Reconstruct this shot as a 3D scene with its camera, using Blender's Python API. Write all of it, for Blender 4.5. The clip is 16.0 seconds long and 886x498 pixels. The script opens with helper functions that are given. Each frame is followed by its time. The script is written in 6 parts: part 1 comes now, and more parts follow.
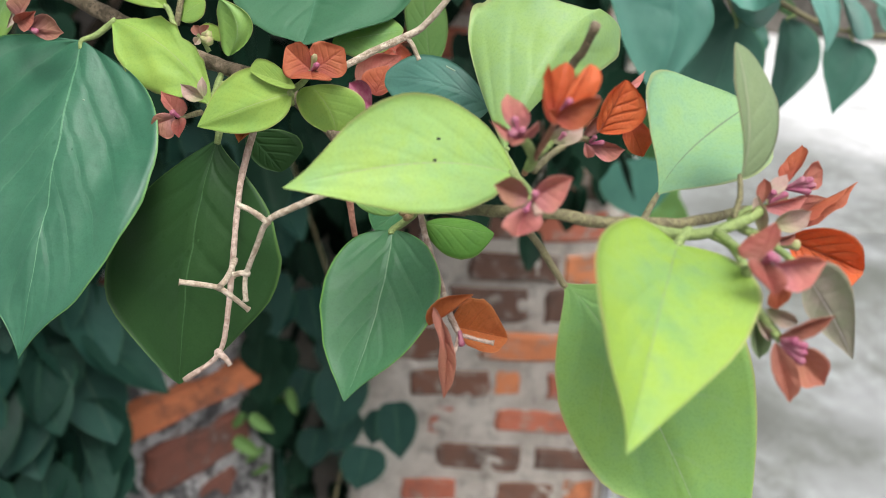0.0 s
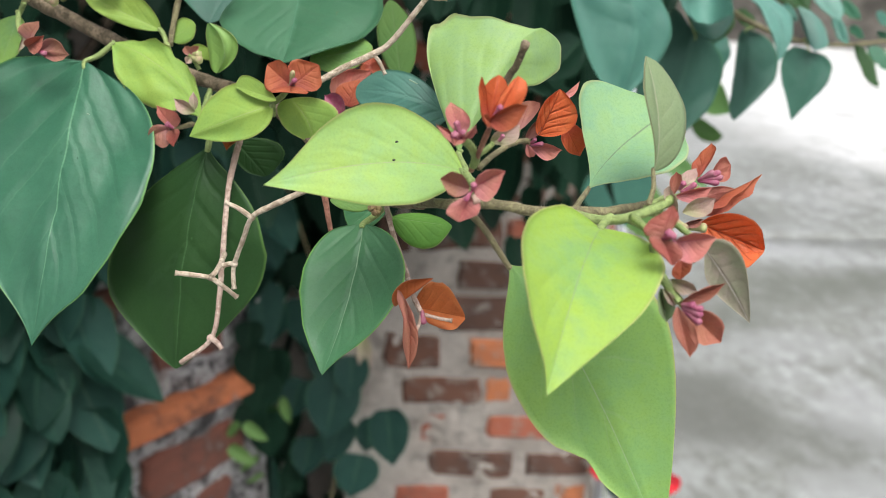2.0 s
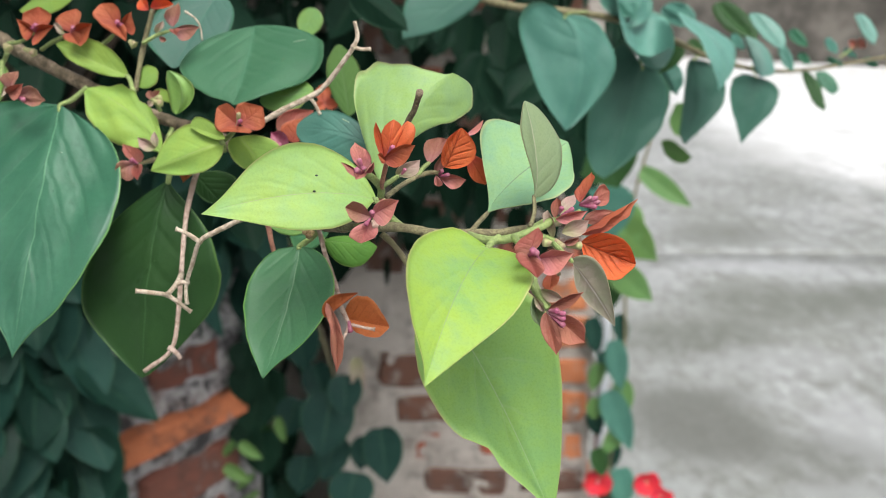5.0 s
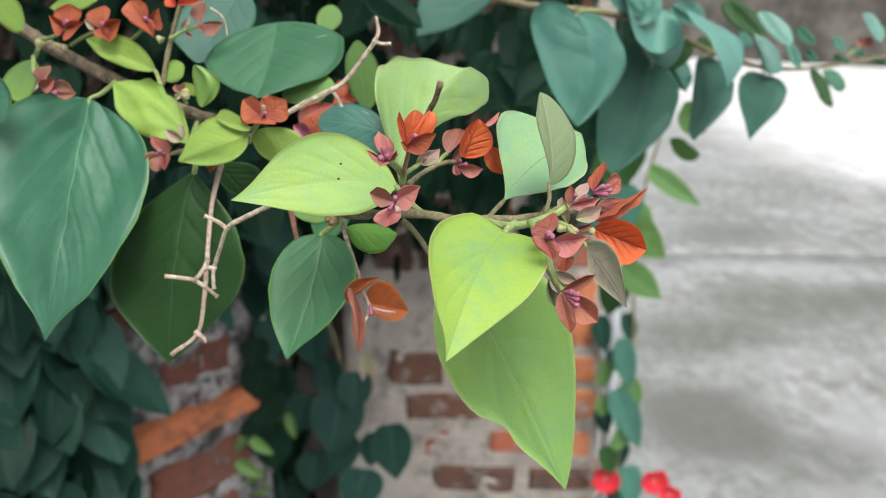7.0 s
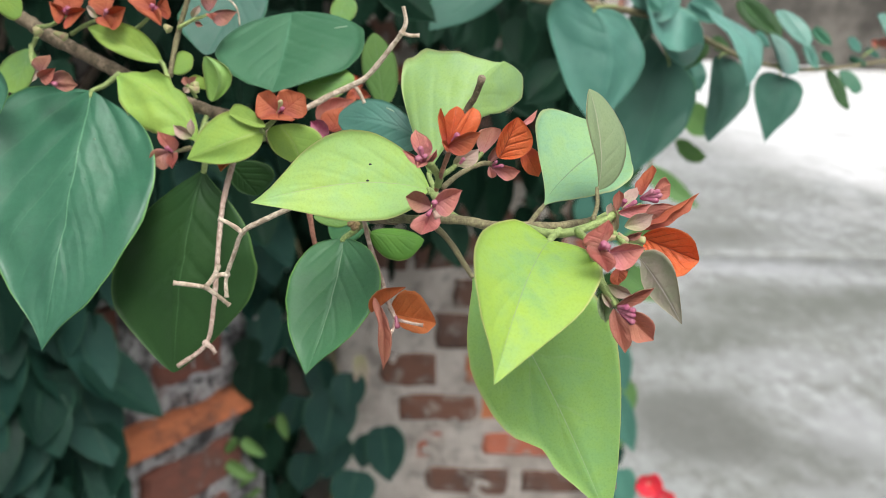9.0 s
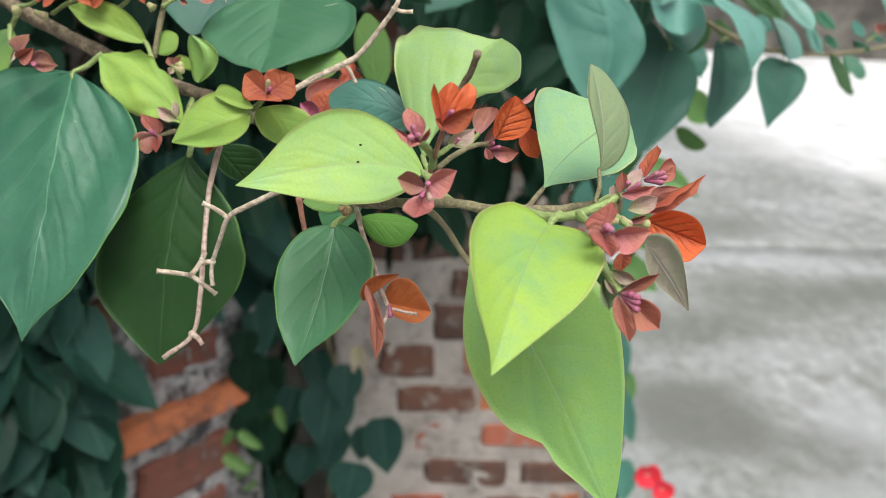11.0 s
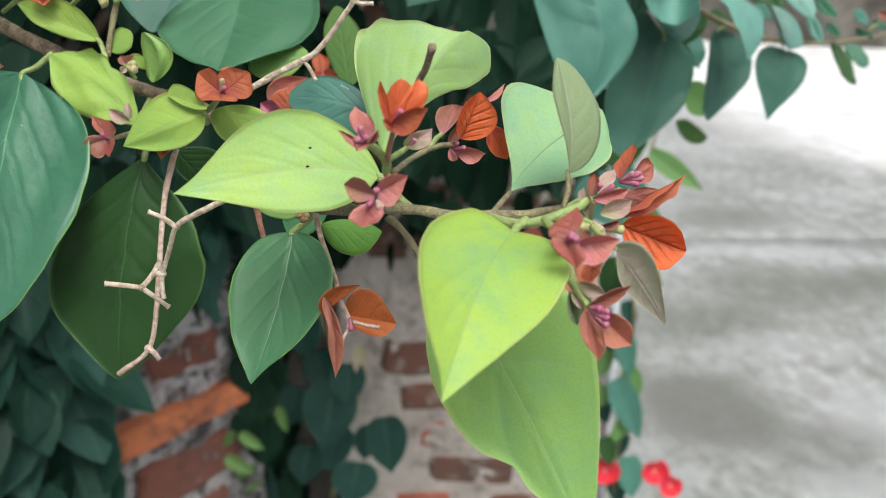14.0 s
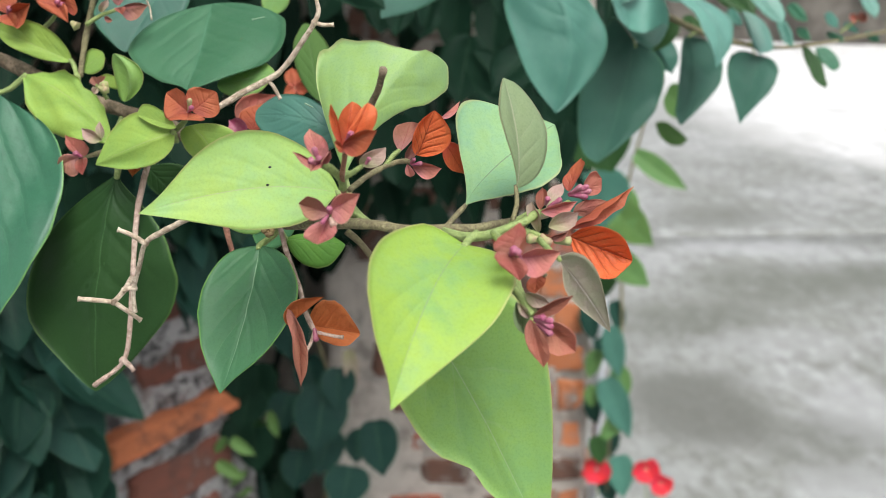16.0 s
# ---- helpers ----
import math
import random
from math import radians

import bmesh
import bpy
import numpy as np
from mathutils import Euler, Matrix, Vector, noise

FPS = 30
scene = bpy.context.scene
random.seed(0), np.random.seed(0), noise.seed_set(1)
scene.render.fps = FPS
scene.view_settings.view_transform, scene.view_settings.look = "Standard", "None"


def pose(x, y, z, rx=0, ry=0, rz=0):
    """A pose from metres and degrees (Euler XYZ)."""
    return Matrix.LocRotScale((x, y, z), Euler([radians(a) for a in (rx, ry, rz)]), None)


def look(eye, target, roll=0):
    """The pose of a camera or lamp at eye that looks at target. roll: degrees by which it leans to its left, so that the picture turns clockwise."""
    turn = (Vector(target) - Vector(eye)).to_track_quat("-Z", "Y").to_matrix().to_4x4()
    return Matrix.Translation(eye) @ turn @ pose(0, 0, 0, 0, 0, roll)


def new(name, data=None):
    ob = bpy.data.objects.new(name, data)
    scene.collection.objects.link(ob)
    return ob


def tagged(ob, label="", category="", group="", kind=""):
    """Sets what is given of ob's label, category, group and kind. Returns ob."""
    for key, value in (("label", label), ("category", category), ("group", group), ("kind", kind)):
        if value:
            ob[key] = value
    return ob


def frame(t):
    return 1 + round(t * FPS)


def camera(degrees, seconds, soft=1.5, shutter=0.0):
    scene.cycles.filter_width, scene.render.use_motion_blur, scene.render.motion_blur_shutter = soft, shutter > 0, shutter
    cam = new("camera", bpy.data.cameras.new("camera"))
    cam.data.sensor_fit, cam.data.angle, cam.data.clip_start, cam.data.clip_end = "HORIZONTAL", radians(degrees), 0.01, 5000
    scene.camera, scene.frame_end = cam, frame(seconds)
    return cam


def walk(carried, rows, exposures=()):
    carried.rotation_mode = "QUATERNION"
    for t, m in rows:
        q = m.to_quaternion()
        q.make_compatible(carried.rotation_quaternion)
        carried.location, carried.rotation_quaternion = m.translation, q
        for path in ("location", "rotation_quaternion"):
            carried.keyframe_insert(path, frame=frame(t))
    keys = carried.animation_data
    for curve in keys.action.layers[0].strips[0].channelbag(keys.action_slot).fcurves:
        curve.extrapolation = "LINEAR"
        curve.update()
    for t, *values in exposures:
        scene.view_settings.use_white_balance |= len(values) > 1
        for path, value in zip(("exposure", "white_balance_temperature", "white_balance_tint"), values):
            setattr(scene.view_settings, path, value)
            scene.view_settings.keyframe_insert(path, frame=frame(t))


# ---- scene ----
cam = camera(51.52, 16.0, soft=0.55)
PATH = [
    (0, (0.00124, -0.00283, 1.35494), (0.01613, 1.90497, 0.75486), 1.813),
    (0.5, (0.00218, -0.00126, 1.35409), (0.01345, 1.90470, 0.74814), 1.627),
    (1, (0.00310, -0.00711, 1.35339), (0.01545, 1.89963, 0.74993), 1.514),
    (1.5, (0.00726, -0.01922, 1.35527), (0.02399, 1.89136, 0.76418), 1.240),
    (2, (0.00886, -0.03278, 1.35841), (0.03770, 1.88305, 0.78504), 1.059),
    (2.5, (0.00881, -0.04215, 1.36270), (0.05233, 1.87802, 0.80498), 1.148),
    (3, (0.01338, -0.04656, 1.36287), (0.06463, 1.87649, 0.81582), 0.976),
    (3.5, (0.02130, -0.05598, 1.36464), (0.06198, 1.86895, 0.82336), 0.505),
    (6, (0.03293, -0.07005, 1.36788), (0.04270, 1.85929, 0.84108), 0.390),
    (6.5, (0.03043, -0.07456, 1.36505), (0.03558, 1.85312, 0.83213), 0.358),
    (7, (0.02911, -0.07811, 1.36648), (0.03118, 1.85075, 0.83779), 0.243),
    (7.5, (0.02469, -0.07220, 1.36428), (0.02854, 1.85740, 0.83834), 0.225),
    (8, (0.02257, -0.06642, 1.36211), (0.02948, 1.86282, 0.83488), 0.348),
    (8.5, (0.02004, -0.06322, 1.36321), (0.03709, 1.86549, 0.83426), 0.689),
    (9, (0.01659, -0.05813, 1.36360), (0.04447, 1.86971, 0.83197), 0.966),
    (9.5, (0.01810, -0.05979, 1.36199), (0.04931, 1.86720, 0.82743), 0.876),
    (12, (0.01748, -0.03938, 1.35884), (0.04823, 1.88168, 0.80335), 0.818),
    (12.5, (0.01990, -0.03716, 1.35884), (0.04587, 1.88387, 0.80299), 0.808),
    (13, (0.02196, -0.03040, 1.35797), (0.04685, 1.88916, 0.79699), 0.506),
    (13.5, (0.02382, -0.02849, 1.35827), (0.04654, 1.89029, 0.79458), 0.304),
    (14, (0.02936, -0.03104, 1.35793), (0.04258, 1.88860, 0.79688), -0.007),
    (14.5, (0.03630, -0.03441, 1.36231), (0.04102, 1.88523, 0.80107), -0.276),
    (15, (0.03552, -0.04041, 1.36134), (0.04663, 1.87886, 0.79897), -0.274),
    (15.5, (0.03710, -0.04052, 1.36177), (0.06134, 1.87871, 0.79965), -0.382),
    (16, (0.03807, -0.03919, 1.36290), (0.06639, 1.88138, 0.80560), -0.748),
]
walk(cam, [(t, look(eye, target, roll)) for t, eye, target, roll in PATH])
# the phone lens is focused on the near branch, the wall behind is soft
cam.data.dof.use_dof = True
cam.data.dof.focus_distance = 0.235
cam.data.dof.aperture_fstop = 18.0

# ---- light: bright overcast day, open sky above and to the right ----
world = bpy.data.worlds.new("overcast_sky")
scene.world = world
world.use_nodes = True
wn, wl = world.node_tree.nodes, world.node_tree.links
sky = wn.new("ShaderNodeTexSky")
sky.sky_type = "NISHITA"
sky.sun_disc = False
sky.sun_elevation, sky.sun_rotation = radians(55), radians(166)
sky.air_density, sky.dust_density, sky.ozone_density = 1.0, 4.0, 1.0
wn["Background"].inputs["Strength"].default_value = 0.25
veil = wn.new("ShaderNodeHueSaturation")  # thin cloud takes most of the blue out of the sky
veil.inputs["Saturation"].default_value = 0.3
wl.new(sky.outputs["Color"], veil.inputs["Color"])
wl.new(veil.outputs["Color"], wn["Background"].inputs["Color"])
sun = new("sun", bpy.data.lights.new("sun", "SUN"))
sun.data.energy, sun.data.angle, sun.data.color = 1.9, radians(26), (0.975, 1.0, 0.955)
sun.matrix_world = look((0.75, -3.2, 4.65), (0, 0, 0))
scene.view_settings.exposure = 0.135


# ---- materials ----
class Nodes:
    """A small wrapper for building node materials."""

    def __init__(self, name):
        self.mat = bpy.data.materials.new(name)
        self.mat.use_nodes = True
        self.n, self.l = self.mat.node_tree.nodes, self.mat.node_tree.links
        self.bsdf = self.n["Principled BSDF"]
        self.out = self.n["Material Output"]

    def add(self, kind, **values):
        node = self.n.new("ShaderNode" + kind)
        for key, value in values.items():
            if key == "op":
                node.operation = value
            elif key == "blend":
                node.data_type, node.blend_type = "RGBA", value
            elif key == "dims":
                node.noise_dimensions = value
        return node

    def put(self, socket, value):
        if isinstance(value, bpy.types.NodeSocket):
            self.l.new(value, socket)
        else:
            socket.default_value = value

    def math(self, op, a, b=0.0, c=None, clamp=False):
        node = self.add("Math", op=op)
        node.use_clamp = clamp
        self.put(node.inputs[0], a)
        self.put(node.inputs[1], b)
        if c is not None:
            self.put(node.inputs[2], c)
        return node.outputs[0]

    def ramp(self, value, low, high, a=0.0, b=1.0):
        node = self.n.new("ShaderNodeMapRange")
        node.interpolation_type = "SMOOTHSTEP"
        for key, v in (("Value", value), ("From Min", low), ("From Max", high), ("To Min", a), ("To Max", b)):
            self.put(node.inputs[key], v)
        return node.outputs["Result"]

    def mix(self, fac, a, b, blend="MIX"):
        node = self.add("Mix", blend=blend)
        self.put(node.inputs[0], fac)
        for socket, v in ((node.inputs[6], a), (node.inputs[7], b)):
            self.put(socket, v if isinstance(v, bpy.types.NodeSocket) else (*v[:3], 1))
        return node.outputs[2]

    def noise(self, scale, detail=4.0, rough=0.55, vector=None, out="Fac"):
        node = self.n.new("ShaderNodeTexNoise")
        node.inputs["Scale"].default_value = scale
        node.inputs["Detail"].default_value = detail
        node.inputs["Roughness"].default_value = rough
        if vector is not None:
            self.l.new(vector, node.inputs["Vector"])
        return node.outputs[out]

    def coord(self, which="Object"):
        return self.n.new("ShaderNodeTexCoord").outputs[which]

    def bump(self, height, strength=0.3, distance=0.001, normal=None):
        node = self.n.new("ShaderNodeBump")
        node.inputs["Strength"].default_value = strength
        node.inputs["Distance"].default_value = distance
        self.l.new(height, node.inputs["Height"])
        if normal is not None:
            self.l.new(normal, node.inputs["Normal"])
        return node.outputs["Normal"]

    def random(self):
        return self.n.new("ShaderNodeObjectInfo").outputs["Random"]

    def place(self):
        return self.n.new("ShaderNodeNewGeometry").outputs["Position"]


def leaf_material(name, body, flush, rim, rib, gloss=0.5, thin=0.3, veins=0.25, net=0.0, rib_width=0.02, count=5.0, island=False, relief=0.45, spec=0.22, mesh=260.0, edge=0.8, root=None, bold=1.0, lip=0.955, ageing=0.0):
    """A leaf blade: body colour with a second tone, a fine margin, a beaded midrib, curved side veins and fine blistering."""
    k = Nodes(name)
    uv = k.n.new("ShaderNodeUVMap").outputs["UV"]
    split = k.n.new("ShaderNodeSeparateXYZ")
    k.l.new(uv, split.inputs[0])
    across, along = split.outputs[0], split.outputs[1]
    side = k.math("ABSOLUTE", k.math("MULTIPLY_ADD", across, 2.0, -1.0))
    wob = k.noise(130.0, 3, 0.6, k.place())
    big = k.noise(48.0, 3, 0.55, k.place())
    fine = k.noise(1700.0, 4, 0.75, k.place())
    mottle = k.noise(230.0, 5, 0.65, k.place())
    # side veins leave the midrib and bend towards the tip
    phase = k.math("MULTIPLY_ADD", k.math("POWER", side, 0.9), -0.4, along)
    phase = k.math("MULTIPLY_ADD", wob, 0.05, phase)
    saw = k.math("FRACT", k.math("MULTIPLY", phase, count))
    tri = k.math("ABSOLUTE", k.math("SUBTRACT", saw, 0.5))
    fade = k.math("MULTIPLY", k.ramp(along, 0.95, 0.6), k.ramp(side, 0.97, 0.45 + 0.3 * min(1.0, bold - 1.0)))
    vein = k.math("MULTIPLY", k.ramp(tri, 0.04 * bold, 0.008 * bold), fade)
    vein = k.math("MULTIPLY", vein, k.ramp(wob, 0.35, 0.55, 0.35, 1.0))
    vein_wide = k.math("MULTIPLY", k.ramp(tri, 0.25, 0.0), fade)
    # the midrib thins towards the tip
    width = k.math("MULTIPLY_ADD", along, -0.6 * rib_width, rib_width * 1.7)
    mid = k.ramp(k.math("DIVIDE", side, width), 1.0, 0.35)
    mid = k.math("MULTIPLY", mid, k.ramp(k.noise(1100.0, 2, 0.6, k.place()), 0.3, 0.55, 0.45, 1.0))
    mid_wide = k.ramp(side, 0.12, 0.0)
    margin = k.ramp(k.math("MULTIPLY_ADD", fine, 0.02, side), lip, 0.5 * lip + 0.5175)
    patch = k.math("MULTIPLY_ADD", mottle, 0.45, k.math("MULTIPLY", big, 0.55))
    colour = k.mix(k.ramp(patch, 0.32, 0.68), body, flush)
    if ageing:  # yellowing that creeps in from the margin
        colour = k.mix(k.ramp(k.math("MULTIPLY_ADD", k.math("SUBTRACT", big, 0.5), 0.6, side), 0.15, 0.95, 0, ageing), colour, flush)
    if root:
        colour = k.mix(k.ramp(along, 0.6, 0.05, 0, 0.8), colour, root)
    tone = k.math("MULTIPLY_ADD", k.random(), 0.2, 0.9) if not island else k.math("MULTIPLY_ADD", k.n.new("ShaderNodeNewGeometry").outputs["Random Per Island"], 0.7, 0.6)
    colour = k.mix(1.0, colour, k.mix(1.0, (1, 1, 1), tone, "MULTIPLY"), "MULTIPLY")
    # paler and darker cells of the blade
    colour = k.mix(k.ramp(mottle, 0.52, 0.72, 0, 0.3), colour, k.mix(1.0, colour, (0.72, 0.8, 0.72), "MULTIPLY"))
    colour = k.mix(k.ramp(mottle, 0.46, 0.28, 0, 0.3), colour, k.mix(0.25, colour, rib))
    colour = k.mix(k.ramp(fine, 0.46, 0.66, 0, 0.4), colour, k.mix(1.0, colour, (0.66, 0.72, 0.66), "MULTIPLY"))
    colour = k.mix(k.math("MULTIPLY", vein, veins), colour, rib)
    cell = None
    if net:
        tex = k.n.new("ShaderNodeTexVoronoi")
        tex.feature = "DISTANCE_TO_EDGE"
        tex.inputs["Scale"].default_value = mesh
        k.l.new(k.place(), tex.inputs["Vector"])
        cell = k.ramp(tex.outputs["Distance"], 0.09, 0.0)
        colour = k.mix(k.math("MULTIPLY", cell, net), colour, rib)
    colour = k.mix(k.math("MULTIPLY", margin, edge), colour, rim)
    colour = k.mix(k.math("MULTIPLY", mid, 0.85), colour, rib)
    # rusty specks of wear
    rust = k.noise(75.0, 5, 0.7, k.place())
    colour = k.mix(k.ramp(rust, 0.72, 0.78, 0, 0.55), colour, (0.16, 0.1, 0.04))
    k.l.new(colour, k.bsdf.inputs["Base Color"])
    k.put(k.bsdf.inputs["Roughness"], k.ramp(mottle, 0.3, 0.7, gloss - 0.07, gloss + 0.1))
    k.bsdf.inputs["Specular IOR Level"].default_value = spec
    height = k.math("MULTIPLY_ADD", vein_wide, -0.7, k.math("MULTIPLY", mid_wide, -1.2))
    height = k.math("MULTIPLY_ADD", big, 0.6, height)
    height = k.math("MULTIPLY_ADD", k.noise(330.0, 3, 0.6, k.place()), 0.3, height)
    height = k.math("MULTIPLY_ADD", fine, 0.1, height)
    if cell is not None:
        height = k.math("MULTIPLY_ADD", cell, -0.15, height)
    normal = k.bump(height, relief, 0.0012)
    k.l.new(normal, k.bsdf.inputs["Normal"])
    glow = k.n.new("ShaderNodeBsdfTranslucent")
    k.l.new(k.mix(0.5, colour, flush), glow.inputs["Color"])
    both = k.n.new("ShaderNodeMixShader")
    both.inputs[0].default_value = thin
    k.l.new(k.bsdf.outputs[0], both.inputs[1])
    k.l.new(glow.outputs[0], both.inputs[2])
    k.l.new(both.outputs[0], k.out.inputs["Surface"])
    return k.mat


def bark_material(name, light, dark, scale=300.0, rough=0.8, worn=1.0):
    """Twig skin: fibrous streaks, darker patches and corky dots."""
    k = Nodes(name)
    grain = k.noise(scale, 5, 0.65, k.place())
    patch = k.noise(scale * 0.22, 3, 0.6, k.place())
    dots = k.noise(scale * 3.5, 3, 0.6, k.place())
    colour = k.mix(k.ramp(grain, 0.40, 0.58), dark, light)
    colour = k.mix(k.ramp(patch, 0.48, 0.66, 0, 0.65), colour, dark)
    colour = k.mix(k.ramp(dots, 0.54, 0.64, 0, 0.6 * worn), colour, [c * 0.55 for c in dark])
    colour = k.mix(k.ramp(dots, 0.42, 0.32, 0, 0.4 * worn), colour, [min(1.0, c * 1.35) for c in light])
    k.l.new(colour, k.bsdf.inputs["Base Color"])
    k.bsdf.inputs["Roughness"].default_value = rough
    k.l.new(k.bump(k.math("ADD", grain, dots), 0.7, 0.0008), k.bsdf.inputs["Normal"])
    return k.mat


def brick_material(name, a, b, lime=0.5):
    k = Nodes(name)
    place = k.place()
    grain = k.noise(160.0, 6, 0.7, place)
    patch = k.noise(22.0, 4, 0.6, place)
    pick = k.math("MULTIPLY_ADD", k.random(), 0.5, k.math("MULTIPLY", patch, 0.6), clamp=True)
    colour = k.mix(pick, a, b)
    colour = k.mix(k.ramp(grain, 0.55, 0.8, 0, 0.5), colour, (0.06, 0.04, 0.035))
    soot = k.noise(17.0, 6, 0.7, place)
    colour = k.mix(k.ramp(soot, 0.47, 0.66, 0, 0.7), colour, (0.05, 0.033, 0.028))
    smear = k.noise(34.0, 5, 0.65, place)
    colour = k.mix(k.ramp(smear, lime, lime + 0.22, 0, 0.75), colour, (0.38, 0.34, 0.30))
    k.l.new(colour, k.bsdf.inputs["Base Color"])
    k.bsdf.inputs["Roughness"].default_value = 0.92
    k.l.new(k.bump(k.math("ADD", grain, k.math("MULTIPLY", smear, 1.5)), 0.7, 0.004), k.bsdf.inputs["Normal"])
    return k.mat


def mortar_material():
    k = Nodes("lime_mortar")
    place = k.place()
    grain = k.noise(140.0, 6, 0.7, place)
    patch = k.noise(9.0, 4, 0.6, place)
    colour = k.mix(k.ramp(patch, 0.3, 0.7), (0.41, 0.365, 0.325), (0.60, 0.55, 0.50))
    colour = k.mix(k.ramp(grain, 0.5, 0.8, 0, 0.6), colour, (0.26, 0.22, 0.19))
    stain = k.noise(28.0, 5, 0.68, place)
    colour = k.mix(k.ramp(stain, 0.5, 0.66, 0, 0.55), colour, (0.17, 0.145, 0.125))
    colour = k.mix(k.ramp(stain, 0.44, 0.3, 0, 0.5), colour, (0.66, 0.61, 0.55))
    k.l.new(colour, k.bsdf.inputs["Base Color"])
    k.bsdf.inputs["Roughness"].default_value = 0.95
    k.l.new(k.bump(k.math("ADD", grain, stain), 0.9, 0.01), k.bsdf.inputs["Normal"])
    return k.mat


def crumble_material():
    """Old lime mortar gone to rubble: pale lumps, hollows with their shade painted in, a few brick-dust stains."""
    k = Nodes("crumbling_grey_mortar")
    place = k.place()
    lumps = k.noise(26.0, 6, 0.72, place)
    crack = k.noise(60.0, 5, 0.75, place)
    colour = k.mix(k.ramp(lumps, 0.40, 0.58), (0.06, 0.057, 0.058), (0.46, 0.445, 0.44))
    # near-black crevices, their shade put into the colour
    colour = k.mix(k.ramp(crack, 0.52, 0.62, 0, 0.85), colour, (0.022, 0.02, 0.02))
    colour = k.mix(k.ramp(crack, 0.42, 0.3, 0, 0.6), colour, (0.55, 0.53, 0.52))
    dust = k.noise(11.0, 3, 0.6, place)
    colour = k.mix(k.ramp(dust, 0.56, 0.68, 0, 0.6), colour, (0.13, 0.06, 0.04))
    k.l.new(colour, k.bsdf.inputs["Base Color"])
    k.bsdf.inputs["Roughness"].default_value = 0.95
    k.l.new(k.bump(k.math("ADD", lumps, crack), 0.9, 0.012), k.bsdf.inputs["Normal"])
    return k.mat


def concrete_material():
    """Weathered concrete: cloudy lime bloom, mossy stains drawn out along the fall of the yard, far glare painted paler
    past the joint.
    """
    k = Nodes("worn_concrete")
    place = k.place()
    split = k.n.new("ShaderNodeSeparateXYZ")
    k.l.new(place, split.inputs[0])
    drawn = k.n.new("ShaderNodeVectorMath")
    drawn.operation = "MULTIPLY"
    drawn.inputs[1].default_value = (1.0, 0.6, 1.0)
    k.l.new(place, drawn.inputs[0])
    flow = drawn.outputs[0]
    big = k.noise(1.6, 5, 0.6, flow)
    mid = k.noise(3.3, 6, 0.64, flow)
    small = k.noise(15.0, 6, 0.7, flow)
    fine = k.noise(70.0, 5, 0.7, place)
    colour = k.mix(k.ramp(big, 0.38, 0.62), (0.20, 0.207, 0.188), (0.28, 0.288, 0.28))
    colour = k.mix(k.ramp(mid, 0.5, 0.64, 0, 0.55), colour, (0.165, 0.17, 0.145))
    colour = k.mix(k.ramp(mid, 0.46, 0.34, 0, 0.55), colour, (0.42, 0.43, 0.43))
    colour = k.mix(k.ramp(small, 0.47, 0.6, 0, 0.75), colour, (0.14, 0.14, 0.126))
    colour = k.mix(k.ramp(small, 0.47, 0.32, 0, 0.5), colour, (0.46, 0.465, 0.47))
    # damp mossy stains and blooms of lime, each with its own centre, reach and tone
    for x, y, wide, deep, tone, most in BLOTCHES:
        u = k.math("MULTIPLY", k.math("SUBTRACT", split.outputs[0], x), 1.0 / wide)
        v = k.math("MULTIPLY", k.math("SUBTRACT", split.outputs[1], y), 1.0 / deep)
        away = k.math("SQRT", k.math("ADD", k.math("MULTIPLY", u, u), k.math("MULTIPLY", v, v)))
        away = k.math("MULTIPLY_ADD", k.math("SUBTRACT", mid, 0.5), 1.9, away)
        away = k.math("MULTIPLY_ADD", k.math("SUBTRACT", small, 0.5), 0.9, away)
        colour = k.mix(k.ramp(away, 1.15, 0.35, 0, most), colour, tone)
    # glare on the far ground past the joint, painted as a paler tone
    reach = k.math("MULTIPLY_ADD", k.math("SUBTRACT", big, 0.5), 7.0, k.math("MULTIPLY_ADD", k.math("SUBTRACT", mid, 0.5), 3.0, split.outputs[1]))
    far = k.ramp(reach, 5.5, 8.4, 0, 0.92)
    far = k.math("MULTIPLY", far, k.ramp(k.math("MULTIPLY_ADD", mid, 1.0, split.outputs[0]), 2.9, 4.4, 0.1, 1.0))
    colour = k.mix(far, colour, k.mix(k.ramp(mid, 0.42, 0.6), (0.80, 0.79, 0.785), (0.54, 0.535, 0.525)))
    colour = k.mix(k.ramp(fine, 0.45, 0.75, 0, 0.25), colour, (0.42, 0.42, 0.41))
    pits = k.noise(22.0, 3, 0.5, place)
    colour = k.mix(k.ramp(pits, 0.7, 0.76, 0, 0.7), colour, (0.1, 0.098, 0.09))
    k.l.new(colour, k.bsdf.inputs["Base Color"])
    k.put(k.bsdf.inputs["Roughness"], k.ramp(fine, 0.3, 0.7, 0.4, 0.55))
    k.bsdf.inputs["Specular IOR Level"].default_value = 0.5
    k.l.new(k.bump(k.math("ADD", fine, mid), 0.1, 0.004), k.bsdf.inputs["Normal"])
    return k.mat


def plain_material(name, colour, rough, other=None, scale=80.0, metal=0.0):
    k = Nodes(name)
    f = k.noise(scale, 5, 0.65, k.place())
    k.l.new(k.mix(k.ramp(f, 0.35, 0.7), colour, other or [c * 0.7 for c in colour]), k.bsdf.inputs["Base Color"])
    k.bsdf.inputs["Roughness"].default_value = rough
    k.bsdf.inputs["Metallic"].default_value = metal
    k.l.new(k.bump(f, 0.3, 0.001), k.bsdf.inputs["Normal"])
    return k.mat


